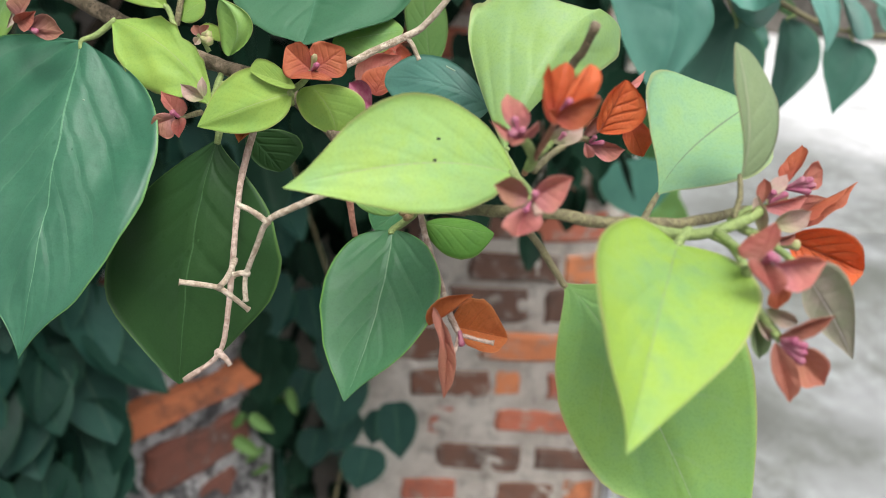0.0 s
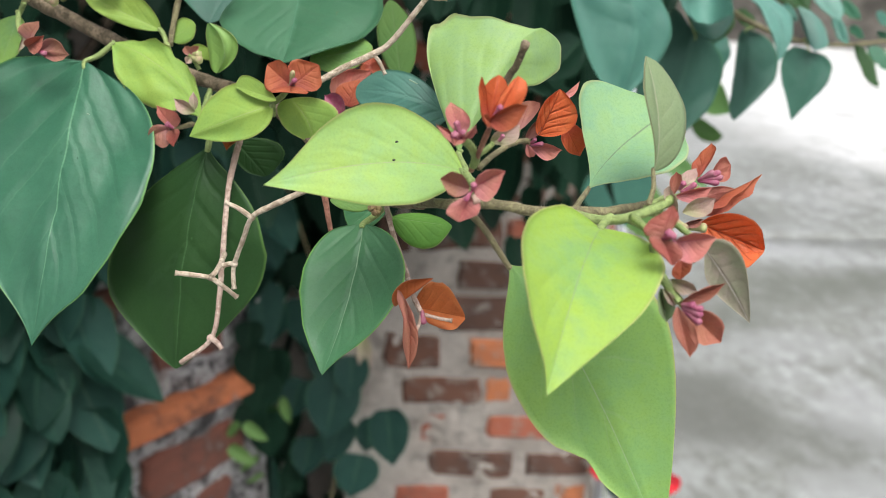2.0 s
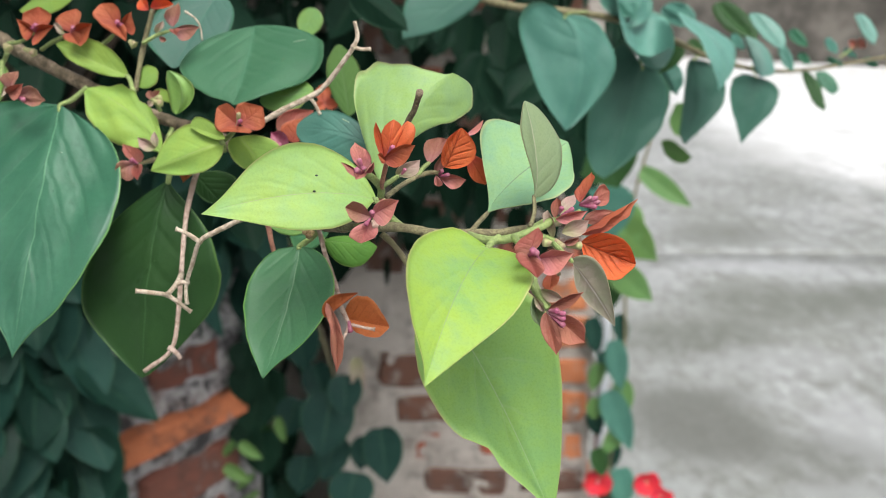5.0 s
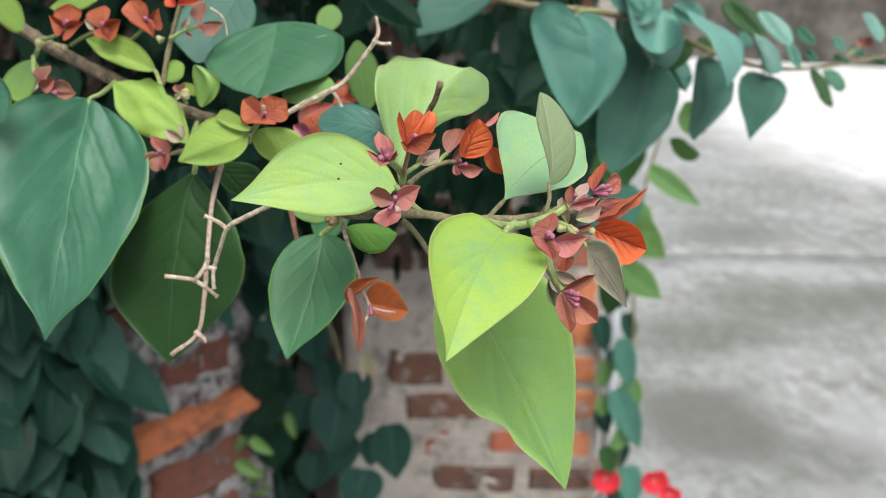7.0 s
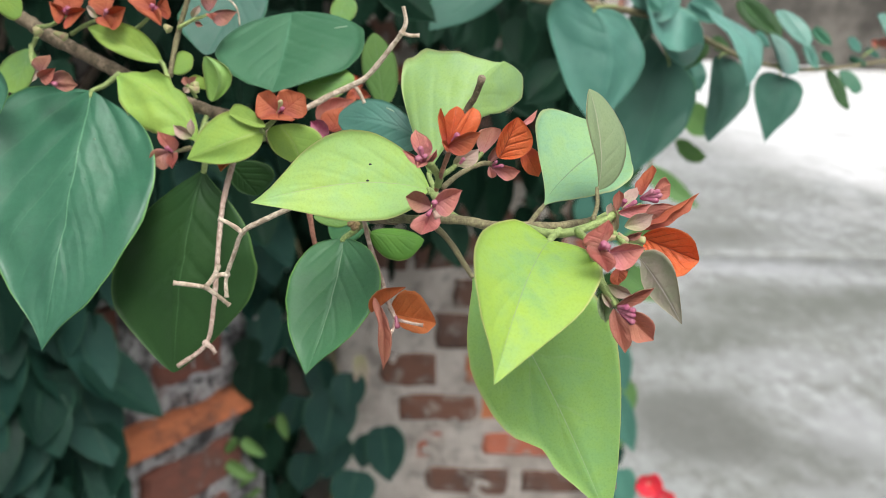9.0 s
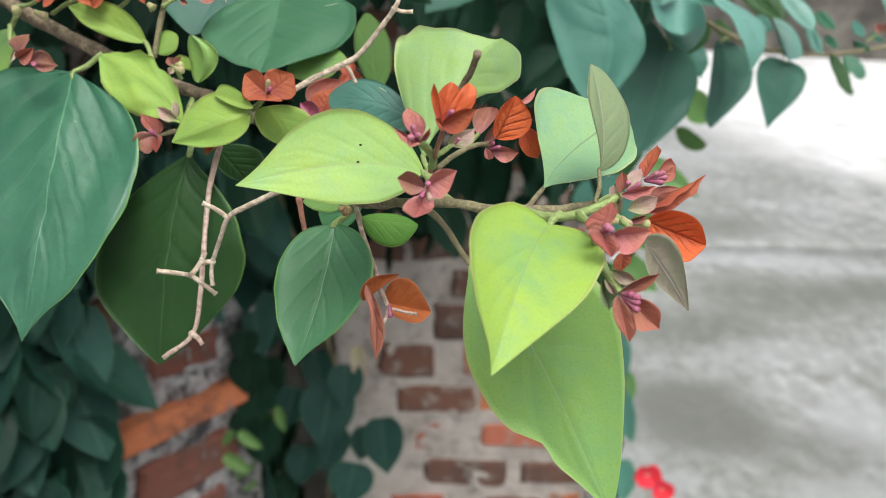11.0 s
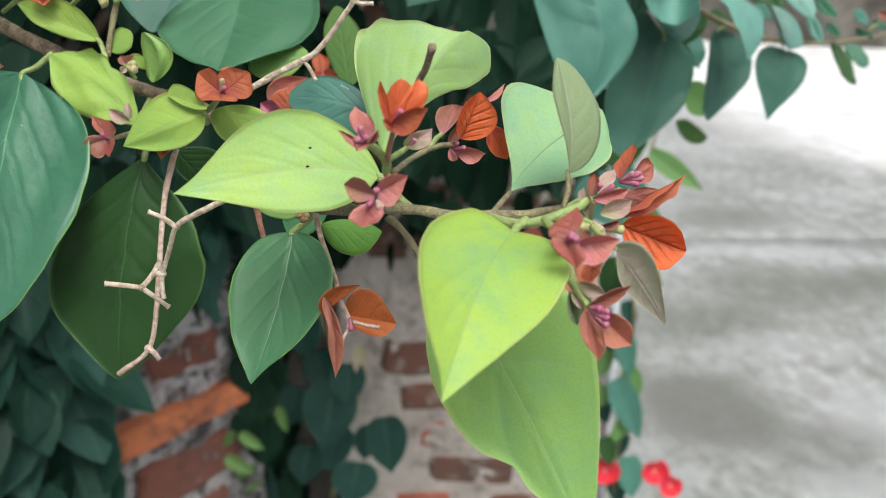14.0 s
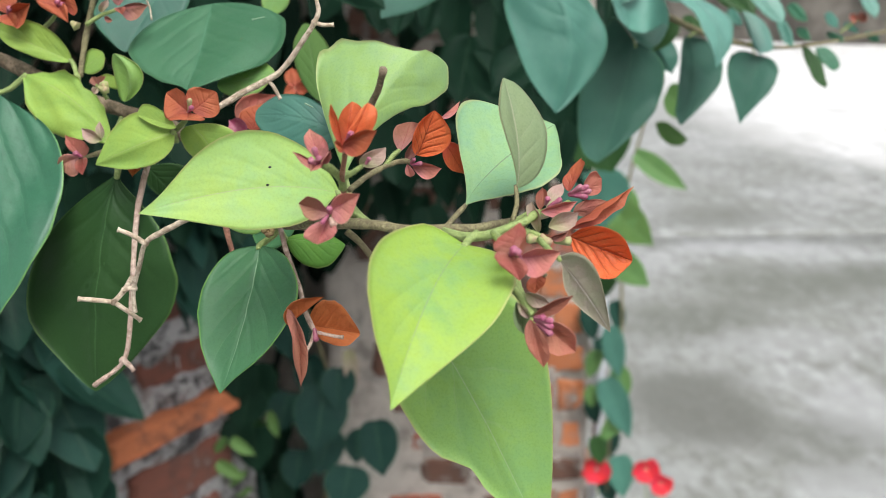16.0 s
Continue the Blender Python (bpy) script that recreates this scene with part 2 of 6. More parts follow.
LIME = leaf_material("lime_leaf", (0.29, 0.50, 0.205), (0.395, 0.55, 0.13), (0.60, 0.60, 0.26), (0.44, 0.45, 0.28), 0.5, 0.4, 0.06, relief=0.13, spec=0.32, rib_width=0.011, lip=0.965, ageing=0.4)
YELLOW = leaf_material("yellow_green_leaf", (0.275, 0.495, 0.175), (0.42, 0.59, 0.085), (0.62, 0.62, 0.26), (0.27, 0.34, 0.2), 0.48, 0.38, 0.16, relief=0.2, spec=0.4, rib_width=0.010, edge=0.85, lip=0.968, ageing=0.55)
PALE = leaf_material("pale_leaf", (0.265, 0.43, 0.19), (0.315, 0.475, 0.13), (0.48, 0.54, 0.24), (0.30, 0.42, 0.18), 0.5, 0.34, 0.05, relief=0.14, rib_width=0.006, spec=0.5)
FRESH = leaf_material("fresh_leaf", (0.25, 0.42, 0.10), (0.33, 0.47, 0.095), (0.42, 0.43, 0.15), (0.36, 0.43, 0.18), 0.5, 0.32, 0.08, relief=0.14, rib_width=0.013)
MINT = leaf_material("mint_leaf", (0.24, 0.445, 0.285), (0.33, 0.51, 0.23), (0.50, 0.55, 0.28), (0.17, 0.20, 0.14), 0.5, 0.32, 0.12, relief=0.16, rib_width=0.016)
GREEN = leaf_material("green_leaf", (0.25, 0.47, 0.18), (0.345, 0.55, 0.14), (0.48, 0.45, 0.18), (0.46, 0.56, 0.37), 0.46, 0.4, 0.2, relief=0.2, rib_width=0.008, spec=0.4, lip=0.972, ageing=0.35)
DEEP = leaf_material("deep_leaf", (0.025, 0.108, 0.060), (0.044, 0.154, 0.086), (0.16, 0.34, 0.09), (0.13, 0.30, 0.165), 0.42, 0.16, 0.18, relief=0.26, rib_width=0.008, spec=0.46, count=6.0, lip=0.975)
MID = leaf_material("mid_green_leaf", (0.056, 0.182, 0.080), (0.088, 0.235, 0.102), (0.2, 0.44, 0.08), (0.26, 0.41, 0.25), 0.42, 0.2, 0.12, relief=0.26, rib_width=0.011, spec=0.42, count=5.0, lip=0.968)
LUSH = leaf_material("lush_leaf", (0.075, 0.195, 0.034), (0.115, 0.26, 0.045), (0.24, 0.36, 0.1), (0.2, 0.33, 0.12), 0.5, 0.25, 0.08, relief=0.2, spec=0.15, rib_width=0.012)
VINEGREEN = leaf_material("fresh_vine_leaf", (0.105, 0.23, 0.075), (0.14, 0.27, 0.085), (0.26, 0.34, 0.12), (0.18, 0.29, 0.14), 0.5, 0.25, 0.1, relief=0.2, spec=0.3)
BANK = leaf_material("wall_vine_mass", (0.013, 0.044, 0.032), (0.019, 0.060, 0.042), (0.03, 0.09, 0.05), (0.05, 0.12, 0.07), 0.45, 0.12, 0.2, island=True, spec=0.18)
SPRIG = leaf_material("dull_sprig_leaf", (0.11, 0.225, 0.065), (0.145, 0.26, 0.075), (0.22, 0.29, 0.1), (0.17, 0.26, 0.12), 0.5, 0.25, 0.1, relief=0.2, spec=0.25)
TEAL = leaf_material("teal_leaf", (0.048, 0.162, 0.124), (0.068, 0.205, 0.152), (0.09, 0.24, 0.16), (0.085, 0.23, 0.175), 0.45, 0.14, 0.06, relief=0.2, rib_width=0.010, spec=0.55)
# lighter teal for sky-facing leaves: their sky sheen is painted in
TEAL_LIT = leaf_material("teal_leaf_lit", (0.082, 0.225, 0.182), (0.108, 0.27, 0.215), (0.13, 0.3, 0.22), (0.16, 0.34, 0.27), 0.45, 0.16, 0.06, relief=0.18, rib_width=0.012, spec=0.6)
SLATE = leaf_material("slate_green_leaf", (0.040, 0.128, 0.064), (0.060, 0.165, 0.086), (0.08, 0.2, 0.1), (0.075, 0.20, 0.12), 0.42, 0.16, 0.1, relief=0.24, rib_width=0.009, spec=0.42, count=5.0)
# darker teal, with the shade of the hanging leaves put into the colour
TEAL_DIM = leaf_material("teal_leaf_dim", (0.034, 0.105, 0.078), (0.045, 0.128, 0.092), (0.07, 0.18, 0.1), (0.08, 0.2, 0.13), 0.5, 0.14, 0.05, relief=0.14, rib_width=0.008, spec=0.3)
# green darkened for leaves in shade; the shade sits in the base colour
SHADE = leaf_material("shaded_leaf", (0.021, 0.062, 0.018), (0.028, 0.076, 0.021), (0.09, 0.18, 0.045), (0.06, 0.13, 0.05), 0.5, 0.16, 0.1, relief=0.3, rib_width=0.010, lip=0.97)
OLIVE = leaf_material("olive_leaf", (0.275, 0.365, 0.205), (0.315, 0.395, 0.215), (0.44, 0.42, 0.26), (0.50, 0.50, 0.36), 0.6, 0.4, 0.25, relief=0.18, rib_width=0.03)
GREY = leaf_material("grey_leaf", (0.43, 0.335, 0.30), (0.33, 0.35, 0.235), (0.42, 0.34, 0.25), (0.80, 0.74, 0.70), 0.55, 0.4, 0.1, rib_width=0.03, relief=0.2, spec=0.35)
ORANGE = leaf_material("orange_bract", (0.76, 0.165, 0.055), (0.84, 0.25, 0.10), (0.66, 0.16, 0.08), (0.46, 0.075, 0.045), 0.45, 0.5, 0.3, 0.06, relief=0.32, spec=0.35, rib_width=0.025, root=(0.62, 0.11, 0.1))
VEINED = leaf_material("veined_orange_bract", (0.74, 0.16, 0.055), (0.84, 0.27, 0.10), (0.62, 0.13, 0.06), (0.30, 0.05, 0.03), 0.42, 0.4, 0.8, 0.1, relief=0.6, count=5.0, bold=1.6, spec=0.35, mesh=330.0, rib_width=0.032)
RUST = leaf_material("rust_bract", (0.44, 0.13, 0.11), (0.50, 0.21, 0.14), (0.52, 0.2, 0.15), (0.30, 0.065, 0.065), 0.52, 0.36, 0.24, 0.06, relief=0.34, root=(0.38, 0.17, 0.13))
VERMILION = leaf_material("vermilion_bract", (0.47, 0.12, 0.062), (0.56, 0.18, 0.085), (0.5, 0.15, 0.08), (0.27, 0.04, 0.035), 0.5, 0.4, 0.26, 0.06, relief=0.36, root=(0.42, 0.1, 0.08))
PINK = leaf_material("pink_bract", (0.54, 0.175, 0.17), (0.60, 0.28, 0.21), (0.62, 0.27, 0.24), (0.46, 0.09, 0.15), 0.55, 0.34, 0.2, 0.06, relief=0.3, root=(0.52, 0.22, 0.24))
BLUSH = leaf_material("blush_bract", (0.50, 0.32, 0.29), (0.54, 0.47, 0.37), (0.56, 0.36, 0.32), (0.42, 0.30, 0.2), 0.6, 0.32, 0.2, 0.05, relief=0.26, root=(0.40, 0.42, 0.22))
DUSK = leaf_material("dusky_bract", (0.38, 0.155, 0.12), (0.43, 0.23, 0.15), (0.5, 0.2, 0.16), (0.34, 0.08, 0.1), 0.55, 0.32, 0.2, 0.06, relief=0.3, root=(0.42, 0.2, 0.2))
DRIED = leaf_material("dried_bract", (0.60, 0.19, 0.06), (0.54, 0.18, 0.075), (0.66, 0.27, 0.12), (0.36, 0.10, 0.045), 0.6, 0.38, 0.25, 0.08, relief=0.4)
# near-black leaf greens: the deep shade of the foliage is in the base colour
VINE_SHADED = leaf_material("shaded_canopy_leaf", (0.0065, 0.024, 0.014), (0.011, 0.036, 0.021), (0.02, 0.06, 0.03), (0.035, 0.08, 0.045), 0.45, 0.12, 0.2, island=True, spec=0.08)
CANOPY_SHADED = leaf_material("shaded_canopy_leaf_single", (0.0055, 0.020, 0.012), (0.009, 0.030, 0.017), (0.018, 0.05, 0.025), (0.03, 0.065, 0.036), 0.5, 0.12, 0.1, relief=0.2, spec=0.07)
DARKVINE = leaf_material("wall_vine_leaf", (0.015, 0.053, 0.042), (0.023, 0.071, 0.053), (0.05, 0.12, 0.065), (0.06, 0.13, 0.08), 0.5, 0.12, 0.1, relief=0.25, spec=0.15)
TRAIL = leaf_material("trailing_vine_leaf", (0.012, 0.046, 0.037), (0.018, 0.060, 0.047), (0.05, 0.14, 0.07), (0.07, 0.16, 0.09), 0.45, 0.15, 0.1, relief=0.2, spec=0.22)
SCARLET = plain_material("scarlet_petal", (0.75, 0.03, 0.035), 0.5, (0.62, 0.02, 0.06), 60)
WOOD = bark_material("brown_bark", (0.24, 0.18, 0.12), (0.11, 0.085, 0.05))
DRY = bark_material("dry_twig", (0.57, 0.43, 0.36), (0.35, 0.24, 0.19), 500, 0.8, 0.4)
STRAW = bark_material("pale_dry_twig", (0.63, 0.53, 0.42), (0.38, 0.29, 0.21), 500, 0.8, 0.4)
REDTWIG = bark_material("reddish_twig", (0.42, 0.19, 0.13), (0.27, 0.12, 0.08), 400)
SHOOT = bark_material("green_shoot", (0.29, 0.37, 0.125), (0.215, 0.285, 0.095), 500, 0.6, 0.35)
STALK = bark_material("brown_green_stalk", (0.25, 0.225, 0.115), (0.155, 0.13, 0.07), 500, 0.7)
MAGENTA = plain_material("magenta_bud", (0.30, 0.055, 0.125), 0.55, (0.37, 0.15, 0.19), 600)
BUDGREEN = plain_material("pale_green_bud", (0.34, 0.37, 0.15), 0.6, (0.34, 0.22, 0.15), 400)
NODE = plain_material("brown_resting_bud", (0.30, 0.22, 0.10), 0.8, (0.16, 0.09, 0.05), 900)
SCAR = plain_material("pale_scar", (0.26, 0.38, 0.26), 0.7)
SPOT = plain_material("black_speck", (0.02, 0.02, 0.02), 0.7)
TRUNK = bark_material("dark_trunk", (0.11, 0.075, 0.05), (0.04, 0.03, 0.02), 90)
MORTAR = mortar_material()
CRUMBLE = crumble_material()
CLAY = {
    "O": brick_material("orange_brick", (0.58, 0.21, 0.09), (0.50, 0.17, 0.075)),
    "R": brick_material("red_brick", (0.44, 0.135, 0.075), (0.33, 0.10, 0.065)),
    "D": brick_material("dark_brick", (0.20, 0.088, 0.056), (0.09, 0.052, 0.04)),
}
CLAY.update({
    "o": brick_material("bare_orange_brick", (0.66, 0.235, 0.095), (0.46, 0.14, 0.06), 0.58),
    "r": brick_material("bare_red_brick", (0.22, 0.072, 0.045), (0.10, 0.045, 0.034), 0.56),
})
MOSS, GRIME, LIMED = (0.080, 0.085, 0.062), (0.105, 0.107, 0.09), (0.42, 0.425, 0.435)
BLOTCHES = (
    (1.68, 3.98, 0.6, 0.36, MOSS, 0.48), (2.3, 4.05, 0.55, 0.3, MOSS, 0.7), (1.08, 3.55, 0.42, 0.36, MOSS, 0.6), (0.92, 2.75, 0.34, 0.42, GRIME, 0.9),
    (1.32, 2.58, 0.12, 0.14, GRIME, 0.6), (1.75, 5.3, 0.4, 0.35, GRIME, 0.6), (1.45, 2.75, 0.3, 0.34, LIMED, 0.45), (1.2, 2.2, 0.3, 0.22, LIMED, 0.45), (1.75, 4.62, 0.6, 0.2, LIMED, 0.5),
    (1.2, 2.45, 0.35, 0.3, GRIME, 0.35), (3.6, 3.4, 0.6, 0.3, MOSS, 0.6), (-2.2, -1.5, 0.8, 0.5, GRIME, 0.6), (2.6, -0.8, 0.7, 0.5, MOSS, 0.5),
    (1.5, 3.3, 0.5, 0.2, LIMED, 0.3), (0.95, 4.45, 0.5, 0.25, LIMED, 0.3),
)
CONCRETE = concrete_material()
PIPE = plain_material("white_pipe", (0.62, 0.64, 0.68), 0.4, (0.5, 0.52, 0.56), 30)
PLASTER = plain_material("dull_plaster", (0.46, 0.43, 0.38), 0.9, (0.38, 0.355, 0.32), 3.0)
FARWALL = plain_material("far_brown_wall", (0.045, 0.04, 0.033), 0.9, (0.15, 0.135, 0.115), 1.3)


# ---- builders ----
def part(name, bm, material, parent, label=""):
    mesh = bpy.data.meshes.new(name)
    bm.to_mesh(mesh)
    bm.free()
    for p in mesh.polygons:
        p.use_smooth = True
    mesh.materials.append(material)
    ob = new(name, mesh)
    ob.parent = parent
    if parent is not None and parent.type == "EMPTY":
        ob.matrix_parent_inverse = Matrix.Translation(-parent.location)
    if label:
        ob["label"] = label
    return ob


def blade(bm, base, tip, left, right, via=None, a=0.55, b=1.0, cup=0.0, wave=0.02, cord=0.0, thick=0.0, rows=22, half=6, seed=0, notch=None, bend=0.0, quilt=0.0, drip=0.0, fold=0.0, rag=0.025, a2=None, b2=None, lobe=0.0):
    """Adds one leaf blade: its midrib runs from base over via to tip, its widest points are left and right."""
    uv = bm.loops.layers.uv.verify()
    base, tip, left, right = Vector(base), Vector(tip), Vector(left), Vector(right)
    axis = tip - base
    length = axis.length
    up = axis.cross(left - right).normalized()
    facing = -1.0 if up.y > 0 else 1.0
    mid = Vector(via) if via is not None else (base + tip) / 2 + up * (bend * length)
    bulge = mid - (base + tip) / 2

    def rib(s):
        return base + axis * s + bulge * (4 * s * (1 - s))

    cords = cord if isinstance(cord, tuple) else (cord, cord)
    ends = (a, a2 or a)  # how full each half is towards its base
    tails = (b, b2 or b)  # and towards its tip
    lobes = lobe if isinstance(lobe, tuple) else (lobe, lobe)
    peak = [e / (e + f) for e, f in zip(ends, tails)]
    arms = [left - rib(peak[0]), right - rib(peak[1])]
    span = min(length, 1.3 * (arms[0].length + arms[1].length))
    grid = []
    for i in range(rows + 1):
        s = 0.5 - 0.5 * math.cos(math.pi * i / rows)
        pair = [(s ** e * (1 - s) ** f) / (m ** e * (1 - m) ** f) if 0 < s < 1 else 0.0 for e, f, m in zip(ends, tails, peak)]
        if s > 0.7:
            pair = [w * (1 - drip * (3 - 2 * (s - 0.7) / 0.3) * ((s - 0.7) / 0.3) ** 2) for w in pair]
        line = []
        for j in range(-half, half + 1):
            u = j / half
            side = abs(u)
            w = pair[0 if u < 0 else 1]
            reach = w * (1 + rag * side ** 3 * noise.noise(Vector((s * 9.0 + seed * 5.7, 3.0 * (u > 0), seed))) + 0.012 * side ** 5 * noise.noise(Vector((s * 34.0, 7.0 * (u > 0), seed + 9.0))))
            if notch and (u < 0) == (notch[0] < 0):
                reach *= 1 - notch[2] * math.exp(-((s - notch[1]) / 0.05) ** 2) * side ** 4
            p = rib(s) + arms[0 if u < 0 else 1] * (side * reach)
            p -= axis * (cords[0 if u < 0 else 1] * side ** 1.6 * (1 - s) ** 3 * min(1, w * 1.5))
            p += axis * (lobes[0 if u < 0 else 1] * side ** 1.4 * s ** 3 * min(1, w * 1.5))
            lift = 0.7 * cup * length * (side ** 2 - side) * w
            lift += wave * length * side ** 2 * w * noise.noise(Vector((s * 4.0 + seed * 7.3, u * 1.6, seed)))
            lift += 0.35 * wave * length * w * noise.noise(Vector((s * 7.0 + seed * 3.1, u * 3.0 + 5, seed + 2.0)))
            lift += facing * span * w * fold * side
            lift += facing * length * w * (quilt * (1 - side ** 4) * (1 - s ** 3) * abs(math.cos(math.pi * 5.0 * (s - 0.4 * side ** 0.9))) ** 0.7)
            line.append((p + up * lift, (0.5 + 0.5 * u, s)))
        grid.append(line)

    def sheet(drop):
        out = []
        for i, line in enumerate(grid):
            if i in (0, rows):
                v = bm.verts.new(line[half][0] - up * drop)
                out.append([v] * len(line))
            else:
                out.append([bm.verts.new(p - up * drop) for p, _ in line])
        return out

    def skin(vs, flip):
        for i in range(rows):
            for j in range(2 * half):
                q = [(i, j), (i, j + 1), (i + 1, j + 1), (i + 1, j)]
                seen, corners = [], []
                for r, c in q:
                    if vs[r][c] not in seen:
                        seen.append(vs[r][c])
                        corners.append(grid[r][c][1])
                if len(seen) < 3:
                    continue
                if flip:
                    seen.reverse(), corners.reverse()
                f = bm.faces.new(seen)
                for loop, t in zip(f.loops, corners):
                    loop[uv].uv = t

    upper = sheet(0.0)
    skin(upper, False)
    if thick:
        lower = sheet(thick)
        skin(lower, True)
        for j in (0, 2 * half):
            for i in range(rows):
                q = []
                for v in (upper[i][j], upper[i + 1][j], lower[i + 1][j], lower[i][j]):
                    if v not in q:
                        q.append(v)
                f = bm.faces.new(q)
                for loop in f.loops:
                    loop[uv].uv = (0.0 if j == 0 else 1.0, (i + 0.5) / rows)


def smooth_line(points, steps=6):
    """A Catmull-Rom line through the points."""
    ps = [Vector(p) for p in points]
    ps = [ps[0] * 2 - ps[1]] + ps + [ps[-1] * 2 - ps[-2]]
    out = []
    for i in range(1, len(ps) - 2):
        for k in range(steps):
            t = k / steps
            out.append(0.5 * (2 * ps[i] + (ps[i + 1] - ps[i - 1]) * t + (2 * ps[i - 1] - 5 * ps[i] + 4 * ps[i + 1] - ps[i + 2]) * t * t
                              + (3 * ps[i] - ps[i - 1] - 3 * ps[i + 1] + ps[i + 2]) * t ** 3))
    out.append(ps[-2])
    return out


def tube(bm, points, r0, r1, sides=9, steps=6, rough=0.28, swell=1.0):
    """A tapered, slightly lumpy twig along the points, with closed ends; swell widens its far end."""
    line = smooth_line(points, steps) if len(points) > 2 else [Vector(points[0]).lerp(Vector(points[1]), i / 6) for i in range(7)]
    rings, side = [], None
    for i, p in enumerate(line):
        d = (line[min(i + 1, len(line) - 1)] - line[max(i - 1, 0)]).normalized()
        side = (side - d * side.dot(d)).normalized() if side is not None else d.orthogonal().normalized()
        other = d.cross(side)
        f = i / (len(line) - 1)
        r = r0 + (r1 - r0) * f
        if f > 0.93:
            r *= swell
        ring = []
        for k in range(sides):
            g = 2 * math.pi * k / sides
            o = side * math.cos(g) + other * math.sin(g)
            ring.append(bm.verts.new(p + o * r * (1 + rough * noise.noise(p * 260 + o))))
        rings.append(ring)
    for i in range(len(rings) - 1):
        for k in range(sides):
            bm.faces.new((rings[i][k], rings[i][(k + 1) % sides], rings[i + 1][(k + 1) % sides], rings[i + 1][k]))
    bm.faces.new(rings[0][::-1])
    bm.faces.new(rings[-1])


def fuzz(bm, points, r0, r1, n, seed):
    """Short soft hairs standing off a young stem."""
    rnd = random.Random(seed)
    line = smooth_line(points, 6) if len(points) > 2 else [Vector(p) for p in points]
    for _ in range(n):
        i = rnd.randrange(len(line) - 1)
        f = rnd.random()
        p = line[i].lerp(line[i + 1], f)
        d = (line[i + 1] - line[i]).normalized()
        o = d.orthogonal().normalized()
        o = Matrix.Rotation(rnd.uniform(0, 2 * math.pi), 3, d) @ o
        r = r0 + (r1 - r0) * (i + f) / (len(line) - 1)
        root = p + o * (r * 0.94)
        tip = root + (o + d * rnd.uniform(-0.7, 0.7)) * rnd.uniform(0.0002, 0.0005)
        w = d * 0.000035
        q = d.cross(o) * 0.000035
        vs = [bm.verts.new(root + w), bm.verts.new(root - w + q), bm.verts.new(root - w - q), bm.verts.new(tip)]
        for t in ((0, 1, 3), (1, 2, 3), (2, 0, 3)):
            bm.faces.new([vs[k] for k in t])


def stem(name, parent, material, r0, r1, *points, label="", swell=1.0, forks=()):
    bm = bmesh.new()
    tube(bm, points, r0, r1, swell=swell)
    if material in (SHOOT, STALK) and r0 < 0.002:
        fuzz(bm, points, r0, r1, 420, len(points))
    for fr0, fr1, *ps in forks:
        tube(bm, ps, fr0, fr1, swell=1.35)
        bmesh.ops.create_icosphere(bm, subdivisions=2, radius=fr0 * 1.45, matrix=Matrix.Translation(ps[0]))
    return part(name, bm, material, parent, label)


LEAVES = [0]


def leaf(parent, material, base, tip, left, right, name="leaf", petiole=None, pm=None, pr=0.0009, label="", **shape):
    LEAVES[0] += 1
    bm = bmesh.new()
    shape.setdefault("thick", 0.00025)
    shape.setdefault("seed", LEAVES[0])
    shape.setdefault("quilt", 0.009)
    shape.setdefault("drip", 0.25)
    blade(bm, base, tip, left, right, **shape)
    ob = part(name, bm, material, parent, label)
    if petiole:
        bm = bmesh.new()
        tube(bm, (*petiole, base, Vector(base).lerp(Vector(tip), 0.04) if shape.get("via") is None else Vector(base).lerp(Vector(shape["via"]), 0.06)), pr, pr * 0.75)
        if pr < 0.0012:
            fuzz(bm, (*petiole, base), pr, pr * 0.8, 90, LEAVES[0])
        part("petiole", bm, pm or SHOOT, ob)
    return ob


def bract(parent, material, base, tip, left, right, label="", **shape):
    shape.setdefault("a", 0.72)
    shape.setdefault("b", 1.1)
    shape.setdefault("wave", 0.1)
    n = LEAVES[0]
    shape.setdefault("cup", 0.35 + 0.3 * math.sin(n * 1.7))
    shape.setdefault("fold", 0.2 + 0.12 * math.sin(n * 2.3))
    if "via" not in shape:
        shape.setdefault("bend", 0.07 * math.sin(n * 3.1))
    shape.setdefault("rag", 0.05)
    shape.setdefault("quilt", 0.009)
    shape.setdefault("drip", 0.4)
    shape.setdefault("thick", 0.00015)
    shape.setdefault("rows", 22)
    shape.setdefault("half", 7)
    return leaf(parent, material, base, tip, left, right, name="bract", label=label, **shape)


def bud(parent, material, p0, p1, r=0.0008, name="flower_tube"):
    """A closed flower tube or bud: narrow at the foot, swollen near its rounded end."""
    p0, p1 = Vector(p0), Vector(p1)
    d = p1 - p0
    side = d.orthogonal().normalized()
    other = d.normalized().cross(side)
    bm = bmesh.new()
    rings = []
    for f, w in ((0.0, 0.36), (0.15, 0.42), (0.35, 0.46), (0.55, 0.52), (0.72, 0.66), (0.85, 0.7), (0.94, 0.55), (1.0, 0.22)):
        ring = []
        for k in range(10):
            g = 2 * math.pi * k / 10
            o = side * math.cos(g) + other * math.sin(g)
            ring.append(bm.verts.new(p0 + d * f + o * (r * w * (1 + 0.1 * math.cos(5 * g)))))
        rings.append(ring)
    for a, b in zip(rings, rings[1:]):
        for k in range(10):
            bm.faces.new((a[k], a[(k + 1) % 10], b[(k + 1) % 10], b[k]))
    bm.faces.new(rings[0][::-1])
    bm.faces.new(rings[-1])
    return part(name, bm, material, parent)


